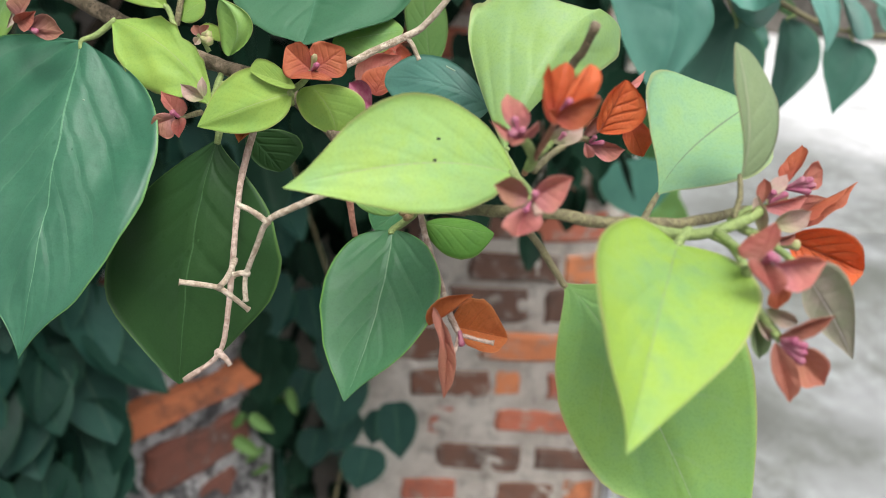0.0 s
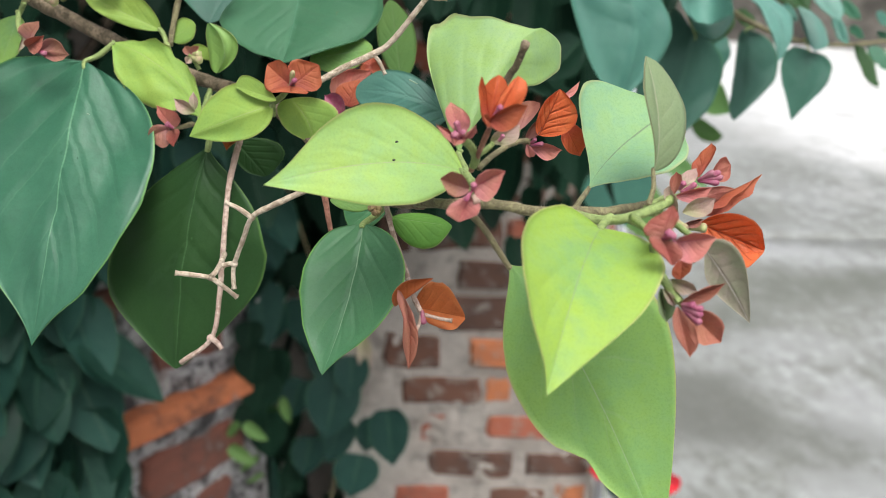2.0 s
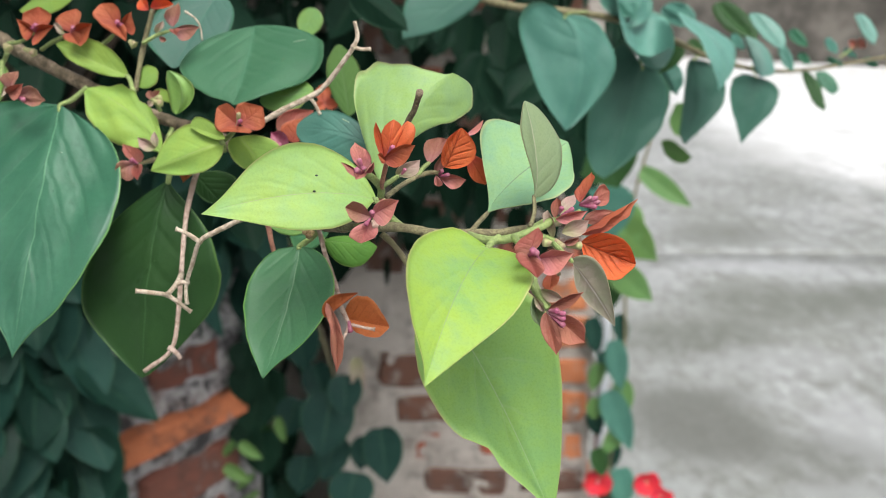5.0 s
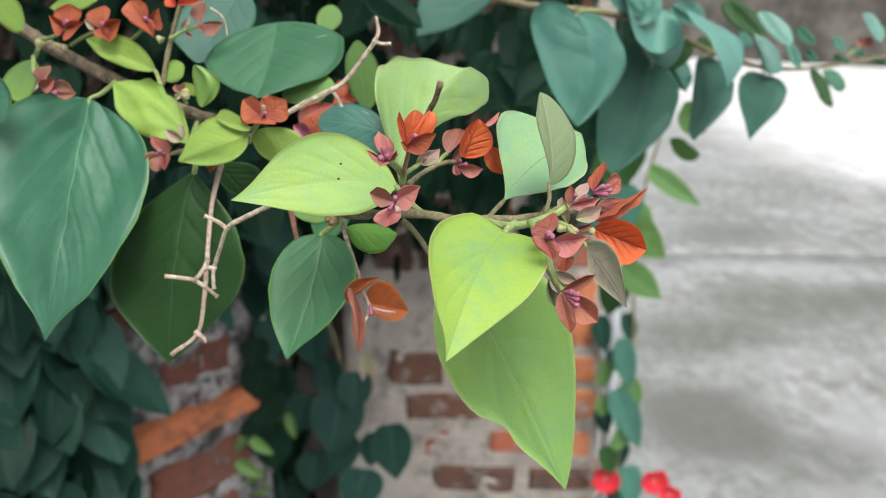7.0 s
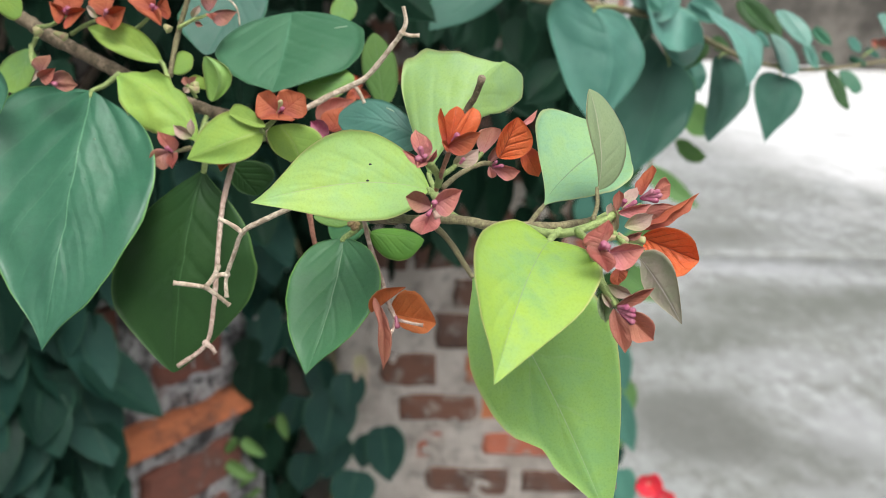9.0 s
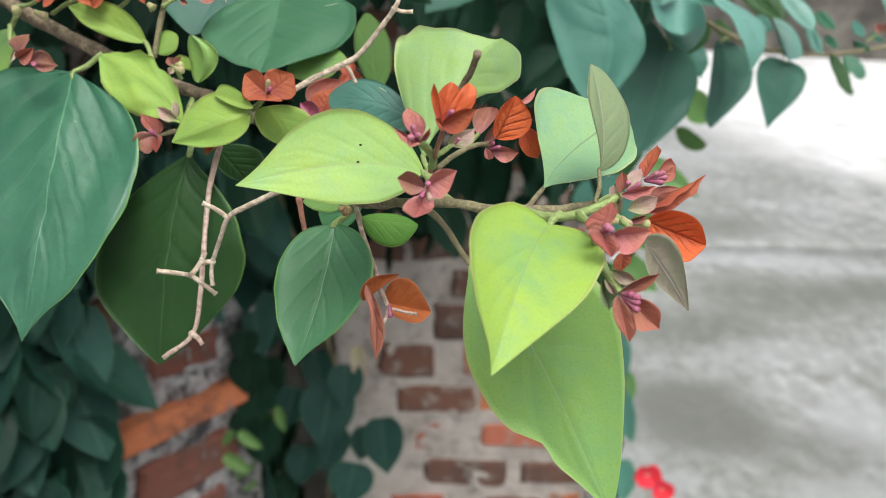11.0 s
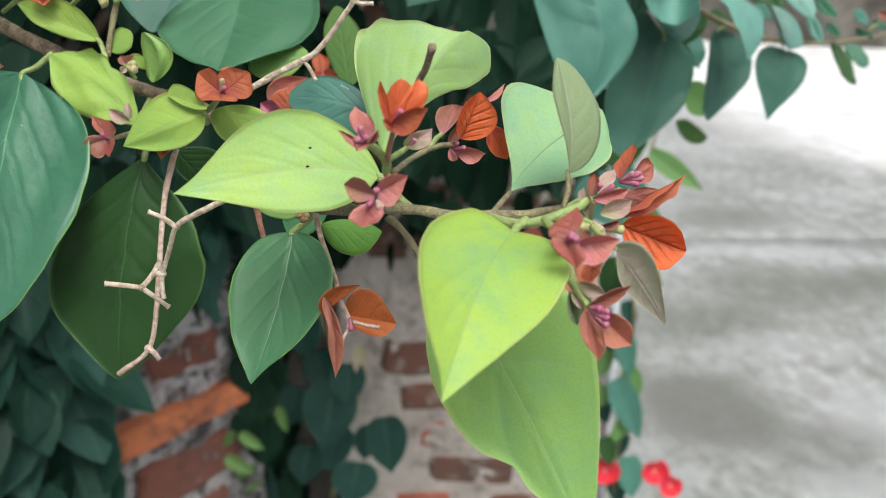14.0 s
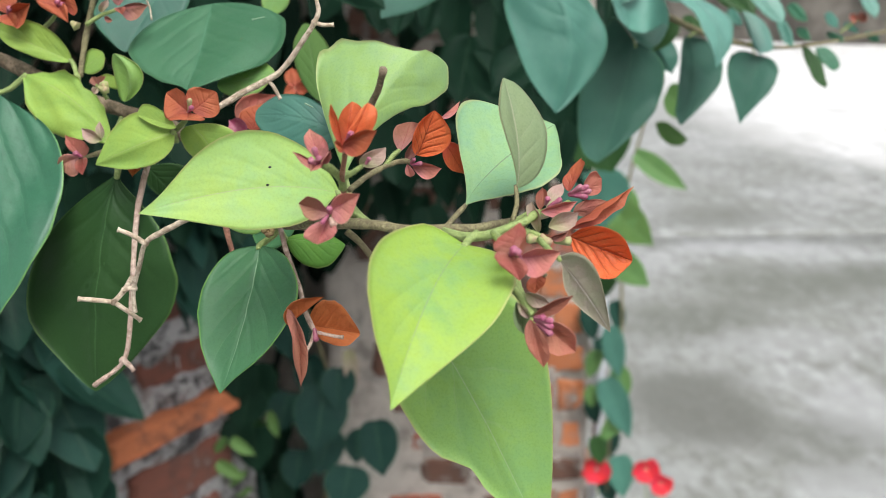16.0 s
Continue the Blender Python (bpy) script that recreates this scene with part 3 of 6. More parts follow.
def cluster(parent, r0, *points, material=None, label=""):
    """A flower: its stalk is the part, the bracts and flower tubes hang from it."""
    bm = bmesh.new()
    tube(bm, points, r0, r0 * 0.8)
    return part("flower", bm, material or SHOOT, parent, label)


def thing(name, place, label, category, group="", kind=""):
    ob = new(name)
    ob.location = place
    return tagged(ob, label, category, group, kind)


# ---- the place: yard of worn concrete, brick wall end and brick pier ----
def slab(name, x0, x1, y0, y1, z0, z1, material, label, category, cut=1):
    bm = bmesh.new()
    bmesh.ops.create_cube(bm, size=1, matrix=Matrix.Translation(((x0 + x1) / 2, (y0 + y1) / 2, (z0 + z1) / 2)) @ Matrix.Diagonal((x1 - x0, y1 - y0, z1 - z0, 1)))
    ob = part(name, bm, material, None)
    for p in ob.data.polygons:
        p.use_smooth = False
    return tagged(ob, label, category, kind="structure")


def ground_sheet():
    """One sheet to the horizon: poured slabs with shallow joints and slight unevenness."""
    bm = bmesh.new()
    xs = [-300, -60, -12, -4] + [-1 + 0.5 * i for i in range(28)] + [14, 20, 60, 300]
    ys = [-300, -60, -8, -2] + [0.5 + 0.5 * i for i in range(9)] + [4.86, 4.872, 4.888, 4.9] + [5.0 + 0.5 * i for i in range(17)] + [15, 22, 60, 300]
    rows = [[bm.verts.new((x, y, 0.012 * noise.noise(Vector((x * 0.6, y * 0.6, 0))) - 0.01 - (0.012 if 4.87 < y < 4.89 else 0))) for x in xs] for y in ys]
    for i in range(len(ys) - 1):
        for j in range(len(xs) - 1):
            bm.faces.new((rows[i][j], rows[i][j + 1], rows[i + 1][j + 1], rows[i + 1][j]))
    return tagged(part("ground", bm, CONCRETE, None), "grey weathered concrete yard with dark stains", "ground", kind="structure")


ground_sheet()

BRICK_MESHES = {}


def brick_mesh(w, h, d, v, wear=1.0):
    """A worn brick with chamfered, uneven edges, centred on its front face."""
    key = (w, h, d, v, wear)
    if key in BRICK_MESHES:
        return BRICK_MESHES[key]
    rnd = random.Random(v * 31 + int(w * 1000))
    bm = bmesh.new()
    rings = []
    n = 18
    for y, inset in ((d, 0.0), (0.007, 0.0), (0.0, 0.007)):
        ring = []
        for k in range(n):
            c, q = math.cos(2 * math.pi * (k + 0.5) / n), math.sin(2 * math.pi * (k + 0.5) / n)
            x = math.copysign(min(1.0, 1.32 * abs(c) ** 0.6), c) * (w / 2 - inset)
            z = math.copysign(min(1.0, 1.32 * abs(q) ** 0.6), q) * (h / 2 - inset)
            ragged = wear * noise.noise(Vector((c * 2.6 + v * 3.1, q * 2.6, w * 40)))
            chip = wear * noise.noise(Vector((c * 6.0, q * 6.0 + v * 2.3, w * 70)))
            x += math.copysign(0.010 * ragged + 0.004 * chip, c) * abs(c)
            z += math.copysign(0.011 * ragged + 0.005 * chip, q) * abs(q)
            ring.append(bm.verts.new((x, y + rnd.uniform(-0.001, 0.003), z)))
        rings.append(ring)
    for a, b in zip(rings, rings[1:]):
        for k in range(n):
            bm.faces.new((a[k], a[(k + 1) % n], b[(k + 1) % n], b[k]))
    bm.faces.new(rings[-1])
    bm.normal_update()
    mesh = bpy.data.meshes.new("brick")
    bm.to_mesh(mesh)
    bm.free()
    BRICK_MESHES[key] = mesh
    return mesh


def lay_bricks(wall, origin, turn, course, rows, z0, seed, depth=0.05, tall=0.05, wear=1.0, proud=0.006, gap=0.02):
    """Lays one face of bricks: rows of text, one letter for the clay and the length in cm of each brick."""
    rnd = random.Random(seed)
    turned = Matrix.Translation(origin) @ Matrix.Rotation(radians(turn), 4, "Z")
    for i, row in enumerate(rows):
        x = 0.0
        for word in row.split():
            w = float(word[1:]) / 100
            if word[0] != "-":
                base = brick_mesh(round(w - gap, 3), tall, depth, rnd.randrange(6), wear)
                ob = new("brick", base)
                if not base.materials:
                    base.materials.append(None)
                ob.material_slots[0].link = "OBJECT"
                ob.material_slots[0].material = CLAY[word[0]]
                ob.parent = wall
                ob.matrix_basis = turned @ Matrix.Translation((x + w / 2, -proud - (0.022 if word[0] == "o" else 0) + rnd.uniform(-0.004, 0.004), z0 + i * course + rnd.uniform(-0.003, 0.003))) @ Euler((rnd.uniform(-0.02, 0.02), rnd.uniform(-0.035, 0.035), rnd.uniform(-0.02, 0.02))).to_matrix().to_4x4() @ Matrix.Diagonal((1, 1, rnd.uniform(0.76, 1.16) * (0.72 if word[0] == "o" else 1), 1))
            x += w


def random_rows(n, width, seed, letters):
    rnd = random.Random(seed)
    rows = []
    for i in range(n):
        x, row = rnd.choice((0, 8)), []
        if x:
            row.append("%s8" % rnd.choice(letters))
        while x < width - 9:
            w = min(rnd.choice((17, 17, 16, 9)), width - x)
            row.append("%s%d" % (rnd.choice(letters), w))
            x += w
        rows.append(" ".join(row))
    return rows


# brick pier facing the viewer; its front stands at y = 1.62
COURSE = 0.0803
pier = slab("wall_pier", -0.15, 0.345, 1.62, 1.98, -0.02, 1.72, MORTAR, "weathered brick pier with wide pale mortar joints", "wall")
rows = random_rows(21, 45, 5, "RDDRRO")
# upper courses mostly dark clay: the canopy's shade is put into their colour
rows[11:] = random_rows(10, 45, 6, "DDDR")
rows[4:11] = [
    "-5 R12 -7 D13 O8",
    "-11.5 D18 -2 D13.5",
    "-9.5 R8 -6 R16 O5.5",
    "-6.5 D16 O6.5 -4 R6 O6",
    "-3 D11.5 -5 O16.5 O9",
    "-13.5 D16 -2 D6 O7.5",
    "-17 D17.5 O10",
]
lay_bricks(pier, (-0.11, 1.62, 0), 0, COURSE, rows, 0.012, 3, tall=0.06, gap=0.012, wear=0.9)
lay_bricks(pier, (0.345, 1.62, 0), 90, COURSE, random_rows(21, 34, 8, "ORRD"), 0.012, 4, tall=0.062, gap=0.012)

# mortar smeared unevenly over the pier's face
bm = bmesh.new()
smears = []
for i in range(72):
    line = []
    for j in range(120):
        x, z = -0.16 + i * 0.007, 0.2 + j * 0.007
        h = -0.003 + 0.016 * noise.noise(Vector((x * 13, z * 17, 7))) + 0.009 * noise.noise(Vector((x * 45, z * 50, 3)))
        line.append(bm.verts.new((x, 1.62 - (max(h, -0.003) if 0 < i < 71 and 0 < j < 119 else -0.003), z)))
    smears.append(line)
for i in range(71):
    for j in range(119):
        bm.faces.new((smears[i][j], smears[i + 1][j], smears[i + 1][j + 1], smears[i][j + 1]))
part("mortar", bm, MORTAR, pier)

# broken wall end that runs towards the viewer
bm = bmesh.new()
corners = [(-0.694, 0.679), (-0.248, 1.28), (-0.46, 1.62), (-1.6, 1.62), (-1.6, 0.679)]
low = [bm.verts.new((x, y, -0.02)) for x, y in corners]
high = [bm.verts.new((x, y, 1.05)) for x, y in corners]
bm.faces.new(high)
for k in range(5):
    bm.faces.new((low[k], low[(k + 1) % 5], high[(k + 1) % 5], high[k]))
broken = tagged(part("wall_broken", bm, CRUMBLE, None), "crumbling brick wall end under hanging vines", "wall", kind="structure")
for p in broken.data.polygons:
    p.use_smooth = False
run = math.degrees(math.atan2(1.425 - 0.679, -0.14 + 0.694))
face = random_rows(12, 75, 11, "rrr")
face[8] = "r20 r22 -9 r19"
face[9] = "r17 r24 -6 o26"
face[10] = "r22 r20 -12 r14"
lay_bricks(broken, (-0.694, 0.679, 0), run, 0.088, face, -0.022, 9, tall=0.056, wear=1.6, proud=0.012)

# crumbled mortar bulges out between the bricks of the broken end
bm = bmesh.new()
along, out = Vector((0.554, 0.746, 0)).normalized(), Vector((0.746, -0.554, 0)).normalized()
lumps = []
for i in range(65):
    line = []
    for j in range(70):
        u, z = i * 0.0116, 0.25 + j * 0.0115
        h = 0.014 + 0.018 * noise.noise(Vector((u * 9, z * 14, 2))) + 0.012 * noise.noise(Vector((u * 30, z * 34, 5))) - 0.010 * abs(math.sin(math.pi * (z + 0.055) / 0.088)) ** 0.5
        line.append(bm.verts.new(Vector((-0.694, 0.679, z)) + along * u + out * (max(h, -0.003) if 0 < i < 64 and 0 < j < 69 else -0.003)))
    lumps.append(line)
for i in range(64):
    for j in range(69):
        bm.faces.new((lumps[i][j], lumps[i + 1][j], lumps[i + 1][j + 1], lumps[i][j + 1]))
part("mortar", bm, CRUMBLE, broken)

slab("wall_back", -1.9, -0.2, 1.985, 2.1, -0.02, 2.6, MORTAR, "dim mortared wall behind the vines", "wall")
# hidden behind the pier, added to cast shade on the yard
slab("wall_yard", -0.2, 0.2, 1.985, 6.4, -0.02, 1.85, MORTAR, "hidden mortared wall added along the yard to shade the ground", "wall")
far = slab("wall_far", 3.0, 40.0, 24.0, 24.4, -0.05, 6.0, FARWALL, "brown weathered wall across the yard", "wall")
far.matrix_world = Matrix.Translation((9, 19.8, 0)) @ Matrix.Rotation(radians(-42), 4, "Z") @ Matrix.Translation((-14, -24.0, 0))

# unseen wall, added only to cut the sky light from behind
slab("wall_house", -7.0, 4.5, -3.6, -3.35, -0.02, 2.2, PLASTER, "unseen plain wall added behind the viewer to block sky light", "wall")

# plastic pipe beside the pier
bm = bmesh.new()
tube(bm, ((0.372, 1.655, -0.01), (0.372, 1.655, 0.5), (0.373, 1.655, 0.9), (0.372, 1.655, 1.5)), 0.011, 0.011, sides=14, rough=0.0)
pipe = part("drain_pipe", bm, PIPE, None)
tagged(pipe, "white plastic pipe standing beside the brick pier", "pipe")


# ---- background leaves: heart-shaped, drooping ----
def hanging_leaf(bm, p, size, heading, droop, roll, seed, rows=7, half=3):
    """One heart-shaped leaf hung from p."""
    m = Matrix.Rotation(heading, 3, "Z") @ Matrix.Rotation(-droop, 3, "X") @ Matrix.Rotation(roll, 3, "Y")
    p = Vector(p)
    axis, wide, up = m @ Vector((0, 1, 0)), m @ Vector((1, 0, 0)), m @ Vector((0, 0, 1))
    at = p + axis * (size * 0.36)
    blade(bm, p, p + axis * size - up * (size * 0.1), at + wide * (size * 0.36) + up * size * 0.04, at - wide * (size * 0.36) + up * size * 0.04,
          a=0.5, b=0.95, cord=0.12, wave=0.06, rows=rows, half=half, seed=seed, bend=0.05)


LEAF_MESHES = []
for variant in range(16):
    lb = bmesh.new()
    hanging_leaf(lb, (0, 0, 0), 1.0, 0.0, 0.0, 0.0, 900 + variant * 3, rows=9, half=4)
    lm = bpy.data.meshes.new("leaf")
    lb.to_mesh(lm)
    lb.free()
    for poly in lm.polygons:
        poly.use_smooth = True
    lm.materials.append(DARKVINE if variant < 8 else CANOPY_SHADED)
    LEAF_MESHES.append(lm)


def single_leaf(owner, p, size, heading, droop, roll, k, kind=0):
    """One pickable leaf of a vine."""
    ob = new("leaf", LEAF_MESHES[k % 8 + 8 * kind])
    ob.parent = owner
    ob.matrix_parent_inverse = Matrix.Translation(-owner.location)
    turn = Matrix.Rotation(heading, 4, "Z") @ Matrix.Rotation(-droop, 4, "X") @ Matrix.Rotation(roll, 4, "Y")
    ob.matrix_basis = Matrix.Translation(p) @ turn @ Matrix.Scale(size, 4)


def vine_mass(name, spots, size, seed, label, single, base, kind=0, material=None):
    """A vine of many hanging leaves: those near the viewer are leaves of their own, the rest one mass."""
    rnd = random.Random(seed)
    owner = thing(name, base, label, "vine")
    bm = bmesh.new()
    count = 0
    for k, (p, heading) in enumerate(spots):
        args = (p, rnd.uniform(*size), heading + rnd.gauss(0, 0.6), rnd.uniform(0.6, 1.5), rnd.gauss(0, 0.35))
        if count < 290 and single(p):
            single_leaf(owner, *args, k, kind)
            count += 1
        else:
            hanging_leaf(bm, *args, seed * 1000 + k)
    tagged(part("foliage", bm, material or VINE_SHADED, owner), kind="stuff")
    return owner


def spots_in(n, box, seed, keep=None):
    rnd = random.Random(seed)
    (x0, x1), (y0, y1), (z0, z1) = box
    found = []
    while len(found) < n:
        p = Vector((rnd.uniform(x0, x1), rnd.uniform(y0, y1), rnd.uniform(z0, z1)))
        if not keep or keep(p):
            found.append((p, math.pi + rnd.gauss(0, 0.6)))
    return found


def in_canopy(p):
    # foliage hangs over wall and pier; its right-hand margin opens with distance
    if p.x > 0.02 + 0.19 * p.y or (p.y < 0.75 and p.z < 1.9):
        return False
    line = 0.92 + 0.12 * noise.noise(Vector((p.x * 3, p.y * 3, 4))) - 0.1 * (p.x < -0.2)
    return p.z > line and p.z > 1.55 - 0.42 * p.y + 0.1 * noise.noise(Vector((p.x * 5, p.y * 5, 1)))


# the upper leaves, out of view, are added to block sky light
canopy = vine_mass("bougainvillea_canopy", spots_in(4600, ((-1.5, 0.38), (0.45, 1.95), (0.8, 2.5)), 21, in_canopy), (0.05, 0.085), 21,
          "dense bougainvillea foliage over the wall, coloured as if shaded", lambda p: p.z < 1.4 and p.y < 1.25 and p.x > -0.6, (-0.5, 1.7, 1.0), 1)
for k in range(12):
    stem("branch", canopy, TRUNK, 0.008, 0.003, (-0.6, 0.8, 0.9), (-0.7 + 0.04 * k, 1.0 + 0.05 * (k % 4), 1.5), (-1.2 + 0.11 * k, 1.1 + 0.06 * (k % 5), 1.95 + 0.1 * (k % 3)))
# unseen arching branches added overhead for shade, their leaves set along them
rnd = random.Random(23)
arches, arch_spots = [], []
for k in range(13):
    start = Vector((rnd.uniform(-0.7, -0.3), rnd.uniform(0.6, 0.9), rnd.uniform(1.4, 1.7)))
    end = Vector((-1.55 + 0.115 * k, rnd.uniform(-0.7, 0.1), rnd.uniform(1.62, 2.0)))
    top = start.lerp(end, 0.5) + Vector((0, 0, rnd.uniform(0.3, 0.6)))
    arches.append((start, top, end))
    line = smooth_line((start, top, end), 35)
    for p in line:
        arch_spots.append((p + Vector((rnd.gauss(0, 0.05), rnd.gauss(0, 0.05), rnd.gauss(-0.02, 0.05))), rnd.uniform(0, 6.28)))
overhang = vine_mass("shade_overhang", [s for s in arch_spots if s[0].y < 0.6 and s[0].z > 1.56], (0.05, 0.085), 23,
                     "unseen leafy branches added overhead to shade the near branch", lambda p: False, (-0.6, 0.75, 1.4))
for start, top, end in arches:
    stem("branch", overhang, TRUNK, 0.006, 0.002, start, top, end)
# hidden hedge, added to deepen the shade on the ground
hedge = vine_mass("hedge_yard_shade", spots_in(2100, ((-1.6, 0.1), (2.1, 6.0), (0.0, 2.5)), 22), (0.09, 0.15), 22,
          "hidden hedge added along the yard wall to shade the ground", lambda p: False, (-0.5, 4.0, 0.0))


for k in range(14):
    stem("branch", hedge, TRUNK, 0.012, 0.005, (-0.6, 2.4 + 0.25 * k, -0.01), (-0.5 - 0.05 * (k % 4), 2.45 + 0.25 * k, 0.8), (-0.3 - 0.15 * (k % 5), 2.5 + 0.24 * k, 1.6))


def wall_spots():
    """Places over the broken wall's face, leaving a patch of bare brick."""
    rnd = random.Random(33)
    a, b = Vector((-0.694, 0.679, 0)), Vector((-0.14, 1.425, 0))
    out = Vector((0.803, -0.596, 0))
    found = []
    for k in range(1150):
        u, z = rnd.uniform(-0.25, 0.80) if k < 950 else rnd.uniform(0.2, 0.5), rnd.uniform(0.05, 1.2)
        bare = 0.445 + 0.03 * math.sin(z * 25) < u < 0.79 and z < 1.04 + 0.04 * math.sin(u * 40)
        if bare:
            continue
        p = a.lerp(b, u) + out * rnd.uniform(0.012, 0.12 if u < 0.75 else 0.03)
        p.z = z
        found.append((p, -2.6))
    return found


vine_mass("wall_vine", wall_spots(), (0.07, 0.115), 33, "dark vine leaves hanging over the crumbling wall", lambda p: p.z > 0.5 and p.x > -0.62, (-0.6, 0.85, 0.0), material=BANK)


def in_gap(p):
    return (p.x < -0.2 or p.z > 1.0) and abs(p.x + 0.28 - 0.12 * max(0.0, p.z - 0.8)) < 0.06 + 0.3 * max(0.0, p.z - 0.85)


# the second batch is added deep inside to make the recess look shaded
vine_mass("gap_vine", spots_in(60, ((-0.45, 0.02), (1.38, 1.56), (0.0, 1.1)), 41, in_gap) + spots_in(170, ((-0.6, -0.14), (1.68, 1.92), (0.0, 1.6)), 42), (0.05, 0.08), 41,
          "vine leaves trailing between wall and pier, more added to darken the recess", lambda p: p.z > 0.3 and p.y < 1.6, (-0.2, 1.5, 0.0), 1)

# one old shrub carries all the branches
shrub = thing("bougainvillea_shrub", (-0.62, 0.8, 0.0), "old bougainvillea with lime and dark green leaves and orange bracts", "shrub")
stem("trunk", shrub, TRUNK, 0.03, 0.018, (-0.62, 0.8, -0.01), (-0.6, 0.78, 0.6), (-0.5, 0.7, 1.05), (-0.3, 0.55, 1.36), (-0.1, 0.5, 1.5), (0.1, 0.55, 1.55), label="dark rough trunk")


# vine beside the pier
pier_vine = thing("pier_vine", (0.40, 1.60, 0.0), "green vine climbing the pipe beside the brick pier", "vine")
stem("runner", pier_vine, STALK, 0.003, 0.0025, (0.40, 1.60, 0.0), (0.385, 1.6, 0.4), (0.40, 1.59, 0.7), (0.39, 1.58, 0.95), (0.42, 1.55, 1.15))


def vine_leaf(p, tip, w, material=VINEGREEN):
    p, tip = Vector(p), Vector(tip)
    d = tip - p
    wide = d.cross(Vector((0.1, 1, 0.15))).normalized() * w
    at = p + d * 0.36
    leaf(pier_vine, material, p, tip, at + wide, at - wide + Vector((0, -0.01, 0)), a=0.5, b=0.95, cord=0.1, wave=0.05, thick=0, rows=12, half=4)


vine_leaf((0.3690, 1.5500, 0.7456), (0.3910, 1.5500, 0.6416), 0.022, TEAL)
vine_leaf((0.3865, 1.5600, 0.6607), (0.4119, 1.5600, 0.5992), 0.020)
vine_leaf((0.3639, 1.5500, 0.6415), (0.4147, 1.5400, 0.5214), 0.028, TEAL)
vine_leaf((0.4026, 1.5600, 0.5716), (0.3547, 1.5500, 0.5037), 0.02)
vine_leaf((0.3485, 1.5700, 0.6914), (0.3373, 1.5700, 0.6325), 0.018)
vine_leaf((0.3426, 1.5600, 0.6251), (0.3428, 1.5600, 0.5774), 0.018)
vine_leaf((0.3483, 1.5500, 0.5219), (0.3649, 1.5500, 0.4582), 0.018, SHADE)
vine_leaf((0.4016, 1.5700, 0.4684), (0.4139, 1.5700, 0.3736), 0.026, TEAL)
vine_leaf((0.3304, 1.4000, 0.9341), (0.4008, 1.4000, 0.8745), 0.026)
vine_leaf((0.2968, 1.3000, 1.0449), (0.3790, 1.3000, 0.9737), 0.032, SPRIG)
vine_leaf((0.3132, 1.3000, 1.0628), (0.3437, 1.3000, 0.9909), 0.03)
vine_leaf((0.3903, 1.5000, 1.0792), (0.4696, 1.4500, 1.0253), 0.019, VINEGREEN)
vine_leaf((0.2744, 0.9000, 1.2143), (0.2924, 0.8500, 1.2129), 0.012, VINEGREEN)
vine_leaf((0.2819, 0.9000, 1.2523), (0.2964, 0.8500, 1.2355), 0.016, VINEGREEN)
vine_leaf((0.2454, 1.1000, 1.1887), (0.2707, 1.1000, 1.1295), 0.04, SHADE)
vine_leaf((0.2591, 1.2000, 1.1093), (0.2796, 1.2000, 1.0265), 0.05, TEAL)
vine_leaf((0.3363, 1.4500, 0.9092), (0.3209, 1.4500, 0.8260), 0.03, SHADE)
for p, q, w in (((0.3331, 1.6000, 0.7729), (0.3501, 1.6000, 0.6969), 0.02), ((0.3853, 1.6000, 0.7789), (0.4021, 1.6000, 0.7148), 0.016), ((0.3565, 1.6000, 0.7029), (0.3812, 1.6000, 0.6554), 0.016), ((0.3447, 1.6000, 0.5826), (0.3625, 1.6000, 0.5210), 0.018), ((0.3915, 1.6000, 0.5087), (0.3904, 1.6000, 0.4456), 0.018), ((0.3799, 1.6000, 0.4072), (0.4008, 1.6000, 0.3424), 0.02)):
    vine_leaf(p, q, w, DARKVINE)


# single leaves of a vine trailing between wall and pier
trail = thing("trailing_vine", (-0.2, 1.4, 0.0), "thin trailing vine with dark heart leaves before the pier", "vine")
stem("runner", trail, STALK, 0.003, 0.002, (-0.2, 1.45, -0.01), (-0.17, 1.42, 0.4), (-0.13, 1.4, 0.65), (-0.16, 1.36, 0.85), (-0.22, 1.3, 1.1), label="thin brown runner")
trail_leaves = (
    ((-0.1747, 1.4000, 0.7600), (-0.1496, 1.3800, 0.6910), 0.03), ((-0.0840, 1.4000, 0.6235), (-0.0976, 1.3800, 0.5687), 0.026), ((-0.1381, 1.4000, 0.6229), (-0.1618, 1.3800, 0.5461), 0.032),
    ((-0.1154, 1.3600, 0.7570), (-0.1181, 1.3400, 0.6896), 0.03),
    ((-0.1398, 1.3600, 0.7242), (-0.1585, 1.3300, 0.6183), 0.046), ((-0.0604, 1.3800, 0.6497), (-0.0485, 1.3600, 0.5539), 0.036),
    ((-0.1061, 1.3800, 0.5645), (-0.1227, 1.3600, 0.4925), 0.04), ((-0.1977, 1.3600, 0.7136), (-0.2246, 1.3600, 0.6397), 0.03), ((-0.1897, 1.3800, 0.5971), (-0.2043, 1.3800, 0.5196), 0.03),
    ((-0.2418, 1.3000, 0.8769), (-0.2549, 1.3000, 0.7900), 0.04), ((-0.1974, 1.3600, 0.8558), (-0.1816, 1.3600, 0.7652), 0.036))
pier_vine, other_vine = trail, pier_vine
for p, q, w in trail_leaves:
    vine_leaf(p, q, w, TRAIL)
vine_leaf((-0.2591, 1.3000, 0.7004), (-0.2339, 1.3000, 0.6391), 0.022, SHADE)
vine_leaf((-0.2851, 1.2000, 0.6772), (-0.2473, 1.2000, 0.6483), 0.011, SPRIG)
